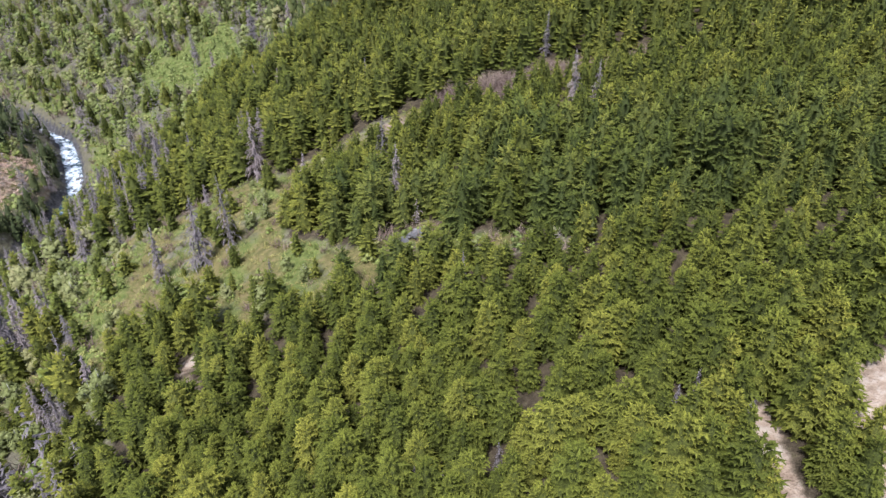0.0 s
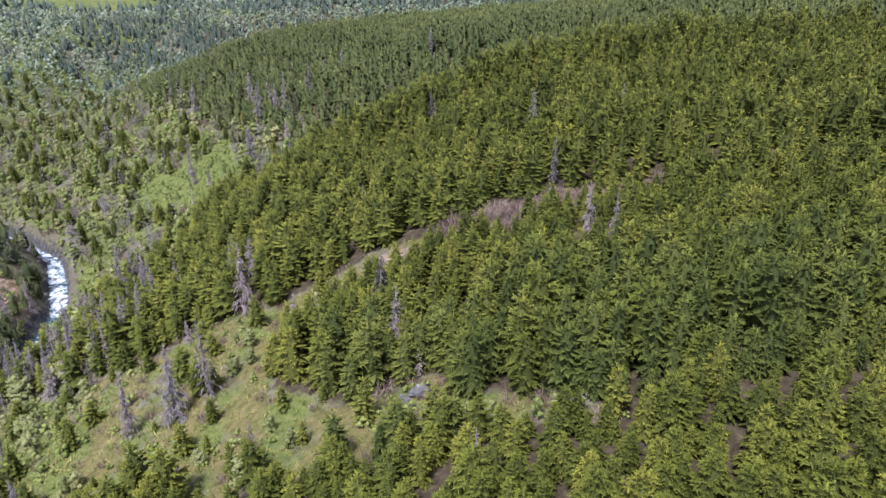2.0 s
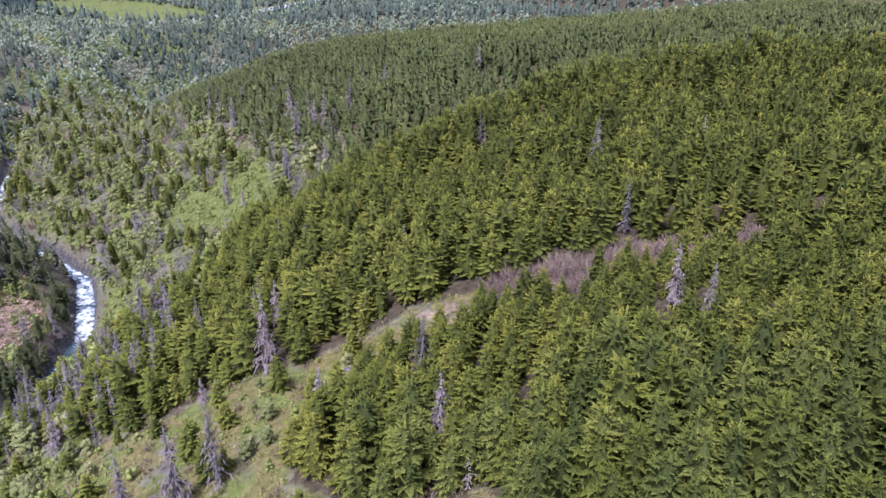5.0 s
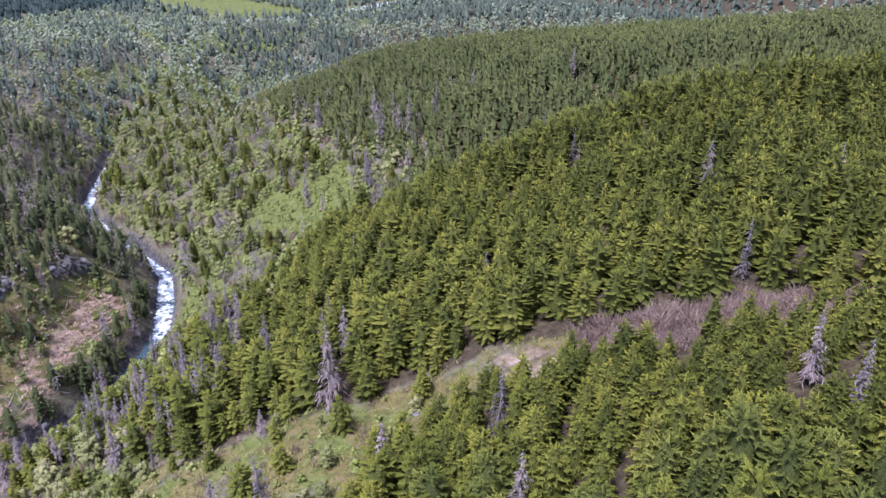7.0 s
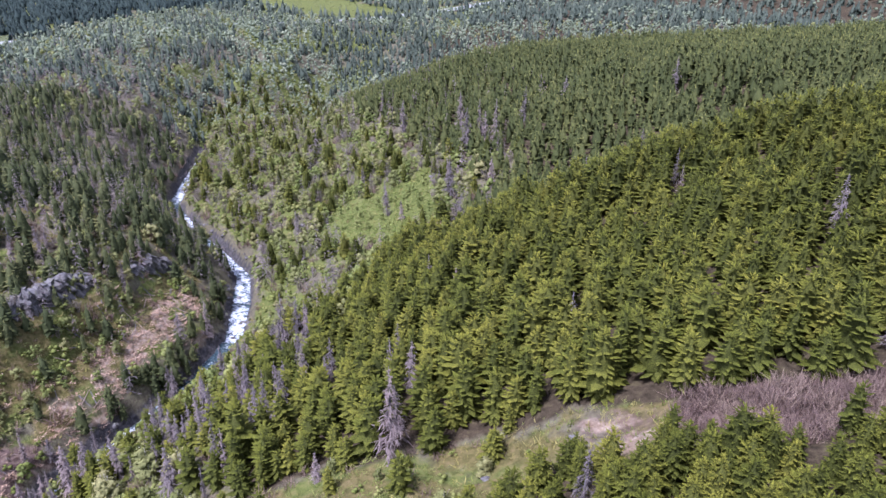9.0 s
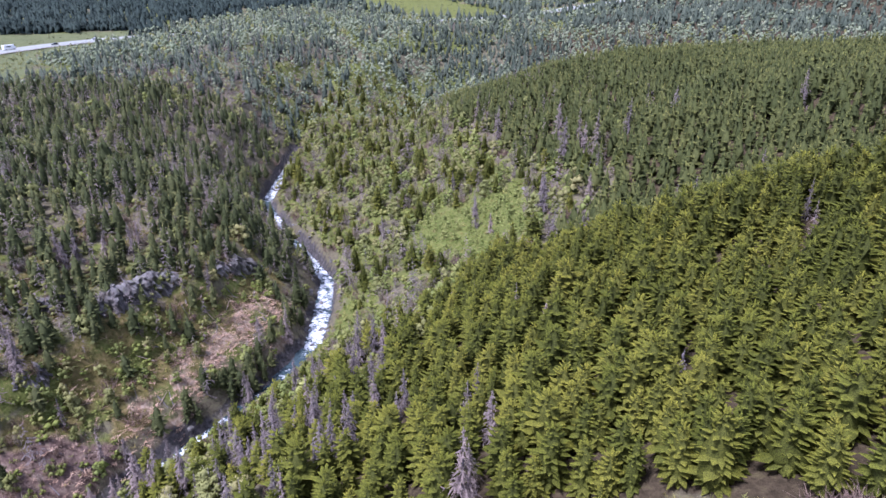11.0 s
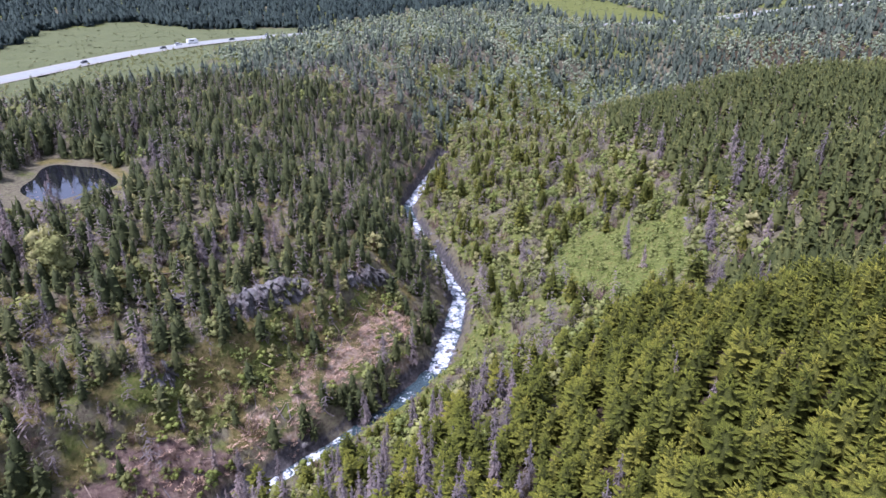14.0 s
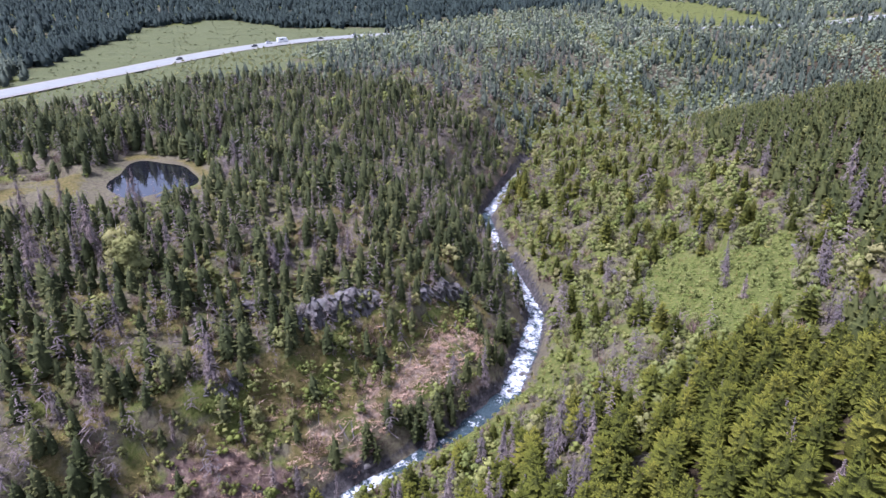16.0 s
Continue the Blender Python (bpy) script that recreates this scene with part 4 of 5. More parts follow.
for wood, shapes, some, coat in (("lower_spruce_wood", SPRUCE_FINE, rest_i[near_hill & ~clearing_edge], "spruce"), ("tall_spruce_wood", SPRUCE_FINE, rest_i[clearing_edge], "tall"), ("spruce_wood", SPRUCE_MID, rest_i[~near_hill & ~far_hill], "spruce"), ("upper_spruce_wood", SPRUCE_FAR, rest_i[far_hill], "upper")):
    scattered(wood, shapes, on_ground(hx[some], hy[some]), hh[some], M[coat, "many"], 2, 1.0, "tall spruces behind the clearing, darkened for their shaded side" if coat == "tall" else "dense yellow-green spruce wood over the hillside", "spruce wood")

# the slopes of the gorge, the left-hand wood and the far country
spots = {k: [] for k in ("spruce", "dark", "dead", "leaf", "shrub", "brush")}


def sow(x, y, shares, seed, heights, ok=None):
    r = np.random.RandomState(seed)
    u = r.uniform(size=x.shape)
    low = np.zeros(x.shape)
    for kind, share in shares.items():
        hit = (u >= low) & (u < low + share) & ok
        low = low + share
        m, s = heights[kind]
        h = np.clip(r.normal(m, s, hit.sum()), m * 0.45, m * 1.7)
        spots[kind].append(np.stack((x[hit], y[hit], h), -1))


H = {"spruce": (6.5, 1.2), "dark": (6.4, 1.5), "dead": (8.2, 1.9), "leaf": (4.1, 1.3), "shrub": (1.9, 0.6), "brush": (2.3, 0.6)}
x, y = jittered(-240, -30, -10, 430, 2.7, 41)
d, _ = creek(x, y)
patch = waves(x, y, 22, 42)
inner = keep_out(x, y) & ((d > 4.0) | ((y > 318) & (d > 0))) & (x <= edge_x(y) + 7 * waves(x, y, 18, 31) + 2)
low_y = smooth(185, 130, y) * (0.45 + 0.55 * smooth(62, 80, y))
foot = smooth(24, 8, d)
low_y = low_y * (1 - ((d < 17) & (y > 118) & (y < 190)))
low_bank = smooth(22, 6, d) * (y < 190) * (y > 118)
group_d, group_s = smooth(0.35, 0.8, waves(x, y, 15, 143)), smooth(0.4, 0.8, waves(x, y, 13, 144))
sow(x, y, {"spruce": 0.02 + 0.26 * low_y * (patch > -0.35) + 0.3 * group_s * (1 - low_y), "dead": 0.05 + 0.17 * low_y - 0.05 * low_bank + 0.4 * group_d * (1 - group_s), "leaf": (0.50 - 0.2 * low_y - 0.3 * low_bank) * (1 - 0.5 * group_s - 0.4 * group_d * (1 - group_s)), "shrub": 0.22 - 0.06 * low_y + 0.4 * low_bank, "brush": 0.12 + 0.06 * foot}, 43, H, inner)
x, y = jittered(-175, -40, 236, 420, 5.0, 145)
sow(x, y, {"dead": 0.14, "leaf": 0.22 * smooth(-0.2, 0.6, waves(x, y, 20, 147)), "brush": 0.15}, 146, {**H, "dead": (9.5, 2.0), "leaf": (5.0, 1.0)}, keep_out(x, y) & (x > edge_x(y) - 4) & (x < edge_x(y) + 75))
x, y = jittered(-330, -105, 40, 430, 2.95, 44)
d, _ = creek(x, y)
patch = waves(x, y, 30, 45)
left = keep_out(x, y) & ((d < -4) | ((y > 318) & (d <= 0))) & ((d < np.where(y < 132, -16, -21)) | ((d > -8) & (y > 135)) | (R0.uniform(size=x.shape) < 0.16) | (y > 188)) & (x > -318 - 20 * patch)
grey = smooth(-0.2, 0.9, waves(x, y, 42, 46)) * 0.3
far_left = smooth(225, 330, y)
sow(x, y, {"dark": 0.58 - grey * 0.95 - 0.26 * far_left, "dead": 0.21 + grey * 0.85, "leaf": 0.09 + 0.25 * far_left, "shrub": 0.07, "brush": 0.08}, 47, H, left)
# tall dark spruces behind the pond, and dark ones on the creek's bank
x, y = jittered(-275, -222, 120, 200, 3.2, 148)
sow(x, y, {"dark": 0.5, "dead": 0.05}, 149, {**H, "dark": (9.0, 1.5), "dead": (10, 1)}, keep_out(x, y) & (pond_out(x, y) > 1.2) & (x < -226 - 0.9 * (y - 165)) & (y > 128))
spots["dark"].append(np.array([(-112, 150, 7), (-112, 153, 6.5), (-111, 156, 7), (-111, 160, 6), (-114, 149, 5.5), (-114, 138, 6), (-121, 127, 5), (-115, 173, 6.5), (-118, 179, 6), (-122, 188, 7), (-128, 157, 7), (-114, 153, 6.5), (-113, 157, 7), (-114, 162, 6), (-113, 140, 5), (-110, 152, 6), (-112, 164, 5.5), (-117, 183, 6)]))
# far country: mixed wood, then dark spruce
x, y = jittered(-470, 330, 300, 640, 4.8, 51)
d, _ = creek(x, y)
patch = waves(x, y, 40, 52) * 0.7
belt = smooth(1.0, 0.6, np.hypot((x + 215 + 0.55 * (y - 540)) / 75, (y - 545) / 80))
patch = patch * (1 - belt) + 1.0 * belt
done = ((x > -240) & (y < 430) & (d > 0)) | ((x > -318) & (y < 430) & (d < 0)) | ((x > edge_x(y)) & (y < 420)) | (x > 100 + (y - 300) * 0.6)
ok = keep_out(x, y) & ~done
sow(x, y, {"dark": np.clip(0.15 + 0.55 * patch, 0.02, 0.85), "leaf": np.clip(0.66 - 0.5 * patch, 0.05, 0.85), "dead": 0.08, "shrub": 0.10}, 53, {**H, "dark": (7.6, 1.6), "leaf": (6.2, 1.3), "dead": (8.5, 1.5)}, ok)
x, y = jittered(-345, -315, 40, 300, 4.6, 54)
sow(x, y, {"dark": 0.3, "leaf": 0.3, "shrub": 0.2}, 55, H, keep_out(x, y))
x, y = jittered(-70, 40, 40, 112, 2.0, 58)
sow(x, y, {"spruce": 0.055, "shrub": 0.16, "leaf": 0.05, "brush": 0.20, "dead": 0.012}, 59, {**H, "spruce": (4.0, 1.2), "leaf": (2.6, 0.6), "shrub": (1.1, 0.3), "brush": (1.2, 0.3), "dead": (5, 1)}, (ragged(x, y, NEAR_STRIP) | ragged(x, y, LANE) | (ragged(x, y, FAR_STRIP) & (x < -14))))
x, y = jittered(-84, -42, 70, 115, 1.9, 64)
sow(x, y, {"spruce": 0.02, "shrub": 0.42, "leaf": 0.12, "brush": 0.05}, 65, {**H, "spruce": (4.0, 1.0), "leaf": (3.2, 0.8), "shrub": (1.3, 0.4)}, ragged(x, y, GREEN_SLOPE))
x, y = jittered(-8, 42, 44, 72, 1.5, 62)
sow(x, y, {"shrub": 0.2, "brush": 0.35, "leaf": 0.08}, 63, {**H, "leaf": (2.2, 0.5), "shrub": (1.1, 0.3), "brush": (1.4, 0.4)}, ragged(x, y, NEAR_STRIP))
x, y = jittered(-136, -110, 85, 190, 2.0, 60)
sow(x, y, {"dark": 0.035, "shrub": 0.22, "leaf": 0.07, "dead": 0.04, "brush": 0.10}, 61, {**H, "leaf": (3.0, 0.8)}, ragged(x, y, LEFT_GRASS) | ragged(x, y, LEFT_BROWN) | (ragged(x, y, RUBBLE) & (np.random.RandomState(3).uniform(size=x.shape) < 0.25)))
x, y = jittered(-1150, 420, 150, 1500, 10.6, 56)
patch = waves(x, y, 120, 57)
ok = keep_out(x, y) & ((y > 640) | (x < -470)) & (y > 120 - 0.25 * (x + 400)) & (x < 60 + 0.25 * y) & (np.hypot(x + 24, y - 74) < 1150)
u = R0.uniform(size=x.shape)
leafy = u < np.clip(0.22 - 0.4 * patch, 0.02, 0.6) * (x > -480)
far_dark, far_leaf = ok & ~leafy, ok & leafy

for kind in spots:
    spots[kind] = np.concatenate(spots[kind])
    # low scrub only on the steep foot of the right bank
    d, _ = creek(spots[kind][:, 0], spots[kind][:, 1])
    low = (d > 0) & (d < 24) & (spots[kind][:, 1] > 134) & (spots[kind][:, 1] < 196)
    spots[kind][:, 2] = np.where(low, np.minimum(spots[kind][:, 2], np.interp(d, [4, 8, 12, 16, 24], [0.9, 1.3, 2.8, 4.6, 9])), spots[kind][:, 2])


def split(a, count, cx, cy):
    """The count of spots nearest to a place in the plan, and the rest."""
    o = np.argsort(np.hypot(a[:, 0] - cx, a[:, 1] - cy))
    return a[o[:count]], a[o[count:]]


def sown(name, shapes, a, material, seed, squash, label, category):
    scattered(name, shapes, on_ground(a[:, 0], a[:, 1]), a[:, 2], material, seed, squash, label, category)


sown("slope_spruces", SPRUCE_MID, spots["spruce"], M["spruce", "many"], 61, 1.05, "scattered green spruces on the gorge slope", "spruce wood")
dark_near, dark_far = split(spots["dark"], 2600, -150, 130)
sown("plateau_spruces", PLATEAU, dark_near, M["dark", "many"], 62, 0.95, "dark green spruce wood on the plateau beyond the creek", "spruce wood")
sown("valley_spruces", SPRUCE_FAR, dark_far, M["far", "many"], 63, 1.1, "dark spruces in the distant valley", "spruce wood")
leaf_one, leaf_rest = split(spots["leaf"], 220, -52, 72)
leaf_mid, leaf_far = split(leaf_rest, 1700, -95, 200)
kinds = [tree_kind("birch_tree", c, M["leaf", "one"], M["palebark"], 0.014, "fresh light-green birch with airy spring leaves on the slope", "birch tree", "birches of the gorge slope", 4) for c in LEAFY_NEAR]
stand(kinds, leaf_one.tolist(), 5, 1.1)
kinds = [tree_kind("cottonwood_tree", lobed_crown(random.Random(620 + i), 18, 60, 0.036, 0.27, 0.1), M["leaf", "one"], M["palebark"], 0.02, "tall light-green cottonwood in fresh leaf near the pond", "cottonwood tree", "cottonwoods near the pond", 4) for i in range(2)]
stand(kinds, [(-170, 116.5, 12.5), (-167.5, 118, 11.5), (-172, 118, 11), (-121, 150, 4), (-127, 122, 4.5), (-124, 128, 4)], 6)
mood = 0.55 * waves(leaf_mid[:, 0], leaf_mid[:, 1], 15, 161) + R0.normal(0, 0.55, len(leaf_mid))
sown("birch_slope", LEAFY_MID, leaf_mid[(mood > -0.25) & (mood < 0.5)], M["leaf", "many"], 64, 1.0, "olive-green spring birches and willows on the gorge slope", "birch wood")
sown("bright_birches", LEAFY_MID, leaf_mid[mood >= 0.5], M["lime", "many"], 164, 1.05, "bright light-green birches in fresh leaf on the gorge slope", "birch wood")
sown("budding_birches", TWIGGY, leaf_mid[mood <= -0.25], M["bud", "many"], 165, 1.0, "grey-brown budding alders on the gorge slope", "alder wood")
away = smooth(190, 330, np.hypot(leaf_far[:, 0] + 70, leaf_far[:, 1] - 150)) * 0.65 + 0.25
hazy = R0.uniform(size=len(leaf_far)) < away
sown("birch_valley", LEAFY_FAR, leaf_far[hazy], M["grove", "many"], 65, 1.0, "green spring birches in the distant valley, paled for haze", "birch wood")
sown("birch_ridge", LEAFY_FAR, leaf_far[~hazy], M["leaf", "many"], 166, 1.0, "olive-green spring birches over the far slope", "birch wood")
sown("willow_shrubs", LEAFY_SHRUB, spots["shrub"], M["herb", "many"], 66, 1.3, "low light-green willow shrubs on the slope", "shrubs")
sown("leafless_brush", BRUSH, spots["brush"], M["brush", "many"], 67, 1.2, "brown leafless alder brush on the slope", "brush")

x2, y2 = x, y
tall = np.clip(R0.normal(10, 1.8, far_dark.sum()), 6, 15)
a = np.stack((x2[far_dark], y2[far_dark], tall), -1)
xe, ye = jittered(-720, -340, 60, 470, 5.0, 178)
rim = ~ragged(xe, ye, FIELD) & (soft_inside(xe, ye, FIELD, 26) > 0) & (road_far(xe, ye) > 16) & (xe < np.interp(ye, ROAD[1:12, 1], ROAD[1:12, 0]))
a = np.concatenate((a, np.stack((xe[rim], ye[rim], R0.normal(9.5, 1.4, rim.sum())), -1)))
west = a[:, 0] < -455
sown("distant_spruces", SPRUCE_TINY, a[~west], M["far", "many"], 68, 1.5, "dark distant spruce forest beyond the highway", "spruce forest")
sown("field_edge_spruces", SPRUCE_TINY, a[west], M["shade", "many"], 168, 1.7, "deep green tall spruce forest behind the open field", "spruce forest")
a = np.stack((x2[far_leaf], y2[far_leaf], np.clip(R0.normal(8, 1.5, far_leaf.sum()), 5, 12)), -1)
sown("distant_birches", LEAFY_FAR, a, M["grove", "many"], 69, 1.3, "green distant birch groves, paled for haze", "birch wood")

kinds = [tree_kind("dead_spruce_tree", c, M["dead", "one"], M["greybark"], 0.016, "tall dead grey spruce with bare drooping twigs", "dead tree", "dead spruces") for c in DEAD_NEAR]
dead_one, dead_rest = split(spots["dead"], 190, -62, 95)
stand(kinds, [(p[0], p[1], p[2] * 1.05 + 0.6) for p in DEAD_ALL] + dead_one.tolist(), 8, 0.98)
sown("dead_spruces", DEAD_MID, dead_rest, M["dead", "many"], 70, 1.25, "grey dead spruces among the living ones", "dead trees")

# grey-brown thicket and small birches on the bank beyond the creek
x, y = jittered(-165, -112, 92, 192, 2.5, 191)
d, _ = creek(x, y)
u = np.random.RandomState(192).uniform(size=x.shape)
bank = (d < -8) & (d > -52) & ~ragged(x, y, RUBBLE) & (waves(x, y, 12, 193) > -0.7)
a = np.stack((x[bank & (u < 0.26)], y[bank & (u < 0.26)], np.random.RandomState(194).uniform(1.4, 3.4, (bank & (u < 0.26)).sum())), -1)
sown("bank_thicket", TWIGGY, a, M["brush", "many"], 195, 1.2, "grey-brown leafless alder thicket on the bank", "brush")
g = bank & (u > 0.9)
a = np.stack((x[g], y[g], np.random.RandomState(196).uniform(2.6, 5.2, g.sum())), -1)
sown("bank_birches", LEAFY_MID, a, M["leaf", "many"], 197, 0.9, "small olive-green birches in fresh leaf on the bank", "birch wood")
# undergrowth between the trees and in the openings
x, y = jittered(-205, -38, 62, 300, 2.3, 181)
d, _ = creek(x, y)
u = np.random.RandomState(182).uniform(size=x.shape)
open_land = (np.abs(d) > 5.5) & (x < edge_x(y) + 4) & (pond_out(x, y) > 1.1) & (u < 0.85)
dry = np.random.RandomState(183).uniform(size=x.shape) < np.where(d < 0, 0.62, 0.36) - 0.3 * waves(x, y, 14, 184)
for cover_name, pick, coat, words in (("dry_undergrowth", dry, "straw", "dry tan grass and fallen twigs between the trees"), ("green_undergrowth", ~dry, "herb", "fresh green grass and herbs between the trees")):
    g = open_land & pick
    a = np.stack((x[g], y[g], np.random.RandomState(185).uniform(0.3, 0.85, g.sum())), -1)
    sown(cover_name, TUFT, a, M[coat, "many"], 186, 1.7, words, "undergrowth")
x, y = jittered(-82, 45, 40, 115, 0.85, 81)
g = (inside(x, y, NEAR_STRIP) | inside(x, y, LANE) | inside(x, y, GREEN_SLOPE) | inside(x, y, FAR_STRIP)) & ~inside(x, y, BROWN)
u = R0.uniform(size=x.shape)
a = np.stack((x[g & (u < 0.6)], y[g & (u < 0.6)], R0.uniform(0.25, 0.6, (g & (u < 0.6)).sum())), -1)
green = 0.6 * waves(a[:, 0], a[:, 1], 8, 187) + R0.normal(0, 0.4, len(a)) > -0.1
sown("dry_grass", TUFT, a[~green], M["straw", "many"], 82, 1.5, "tufts of dry yellow grass in the clearing", "grass")
sown("fresh_grass", TUFT, a[green], M["herb", "many"], 188, 1.5, "tufts of fresh green grass in the clearing", "grass")
g = inside(x, y, BROWN) & (u < 0.85)
a = np.stack((x[g], y[g], R0.uniform(0.8, 2.1, g.sum())), -1)
sown("alder_brush", BRUSH, a, M["brush", "many"], 83, 1.3, "red-brown leafless alder thicket in the clearing", "brush")
x, y = jittered(-130, -60, 190, 245, 2.8, 90)
sow_m = ragged(x, y, MEADOW) & (R0.uniform(size=x.shape) < 0.42)
a = np.stack((x[sow_m], y[sow_m], R0.uniform(1.4, 3.4, sow_m.sum())), -1)
sown("meadow_shrubs", LEAFY_MID, a, M["lime", "many"], 91, 1.0, "light-green shrubs standing in the meadow", "shrubs")
x, y = jittered(-135, -60, 85, 245, 1.5, 84)
u = R0.uniform(size=x.shape)
g = inside(x, y, MEADOW) & (u < 0.9)
a = np.stack((x[g], y[g], R0.uniform(0.3, 0.8, g.sum())), -1)
sown("meadow_herbs", LEAFY_FAR, a, M["meadow", "many"], 85, 3.4, "bright green herbs and low shrubs of the meadow", "herbs")
g = inside(x, y, LEFT_GRASS) & (u > 0.2) & (waves(x, y, 9, 171) > -0.45)
a = np.stack((x[g], y[g], R0.uniform(0.35, 0.8, g.sum())), -1)
sown("bank_herbs", LEAFY_FAR, a, M["herb", "many"], 172, 3.0, "green herbs and young grass on the bank", "herbs")
g = inside(x, y, LEFT_GRASS) & (u > 0.84)
a = np.stack((x[g], y[g], R0.uniform(1.6, 3.6, g.sum())), -1)
sown("bank_shrubs", LEAFY_MID, a, M["lime", "many"], 173, 1.0, "light-green willow shrubs on the grassy bank", "shrubs")
g = (inside(x, y, LEFT_GRASS) | inside(x, y, LEFT_BROWN) | inside(x, y, RUBBLE)) & (u < 0.22)
a = np.stack((x[g], y[g], R0.uniform(0.5, 1.4, g.sum())), -1)
sown("bank_brush", BRUSH, a, M["brush", "many"], 86, 1.3, "brown brush on the rubble bank", "brush")
x, y = jittered(-460, -290, 40, 440, 5.0, 87)
u = R0.uniform(size=x.shape)
g = inside(x, y, FIELD) & (road_far(x, y) > 13) & (x > np.interp(y, ROAD[1:12, 1], ROAD[1:12, 0])) & (u < 0.45)
a = np.stack((x[g], y[g], R0.uniform(1.2, 3.0, g.sum())), -1)
sown("roadside_willows", LEAFY_FAR, a, M["leaf", "many"], 88, 1.4, "pale green willow shrubs below the highway", "shrubs")

x, y = jittered(-660, -260, 40, 940, 5.4, 175)
u = R0.uniform(size=x.shape)
g = (inside(x, y, FIELD) | inside(x, y, FAR_FIELD)) & (road_far(x, y) > 11) & (u < 0.3 + 0.4 * waves(x, y, 26, 176)) & (u > 0.02)
a = np.stack((x[g], y[g], R0.uniform(0.5, 1.5, g.sum())), -1)
sown("field_herbs", LEAFY_TINY, a, M["field", "many"], 177, 2.4, "low green herbs and willow scrub of the open field", "herbs")

# ---- rocks, logs and vehicles ----


def boulder_mesh(seed, flat=0.7):
    """An angular, weathered boulder about one metre across."""
    bm = bmesh.new()
    bmesh.ops.create_icosphere(bm, subdivisions=3, radius=0.5)
    for v in bm.verts:
        p = v.co.copy()
        k = 0.75 + 0.35 * noise.noise(p * 2.1 + Vector((seed, 0, 0))) + 0.12 * noise.noise(p * 6 + Vector((0, seed, 0)))
        c = noise.cell_vector(p * 2.6 + Vector((seed, seed, 0)))
        v.co = p * k + (c - Vector((0.5, 0.5, 0.5))) * 0.10
        v.co.z *= flat
    me = bpy.data.meshes.new("boulder")
    bm.to_mesh(me)
    bm.free()
    me.materials.append(M["rock"])
    return me


def ground_at(px, py):
    return float(height(np.array([px]), np.array([py]))[0])


rocks = [boulder_mesh(3.7 * i, 0.6 + 0.1 * (i % 3)) for i in range(6)]
rr = random.Random(31)
line = CREEK[4:15]
spots_r = []
for i in range(130):
    k = rr.uniform(0, len(line) - 1.001)
    a, e = line[int(k)], line[int(k) + 1]
    u = k - int(k)
    t = (e - a)[:2] / np.hypot(*(e - a)[:2])
    off = rr.choice((-1, 1)) * rr.uniform(1.6, 4.2) if rr.random() < 0.8 else rr.uniform(-1.5, 1.5)
    p = a[:2] + (e - a)[:2] * u + np.array((-t[1], t[0])) * off
    spots_r.append((p[0], p[1], rr.uniform(0.6, 1.9), max(ground_at(p[0], p[1]), a[2] - 0.5)))
for px, py, s in ((-3, 66.5, 2.6), (-4.6, 66, 1.5), (-41, 55, 2.0), (-43, 56, 1.5), (24, 51, 1.2), (-19, 97, 1.1), (-11, 100, 0.9), (27, 29, 0.9), (31, 31, 1.1), (-115, 228, 2.2), (-73, 238, 2.0)):
    spots_r.append((px, py, s, ground_at(px, py)))
for px, py, s, z in spots_r:
    ob = new("boulder", rocks[rr.randrange(6)])
    ob.matrix_basis = pose(px, py, z + 0.12 * s, rr.uniform(-15, 15), rr.uniform(-15, 15), rr.uniform(0, 360))
    ob.scale = (s * rr.uniform(0.8, 1.4), s, s * rr.uniform(0.7, 1.0))
    tagged(ob, "grey weathered boulder half sunk in the ground", "boulder", "boulders of the gorge")


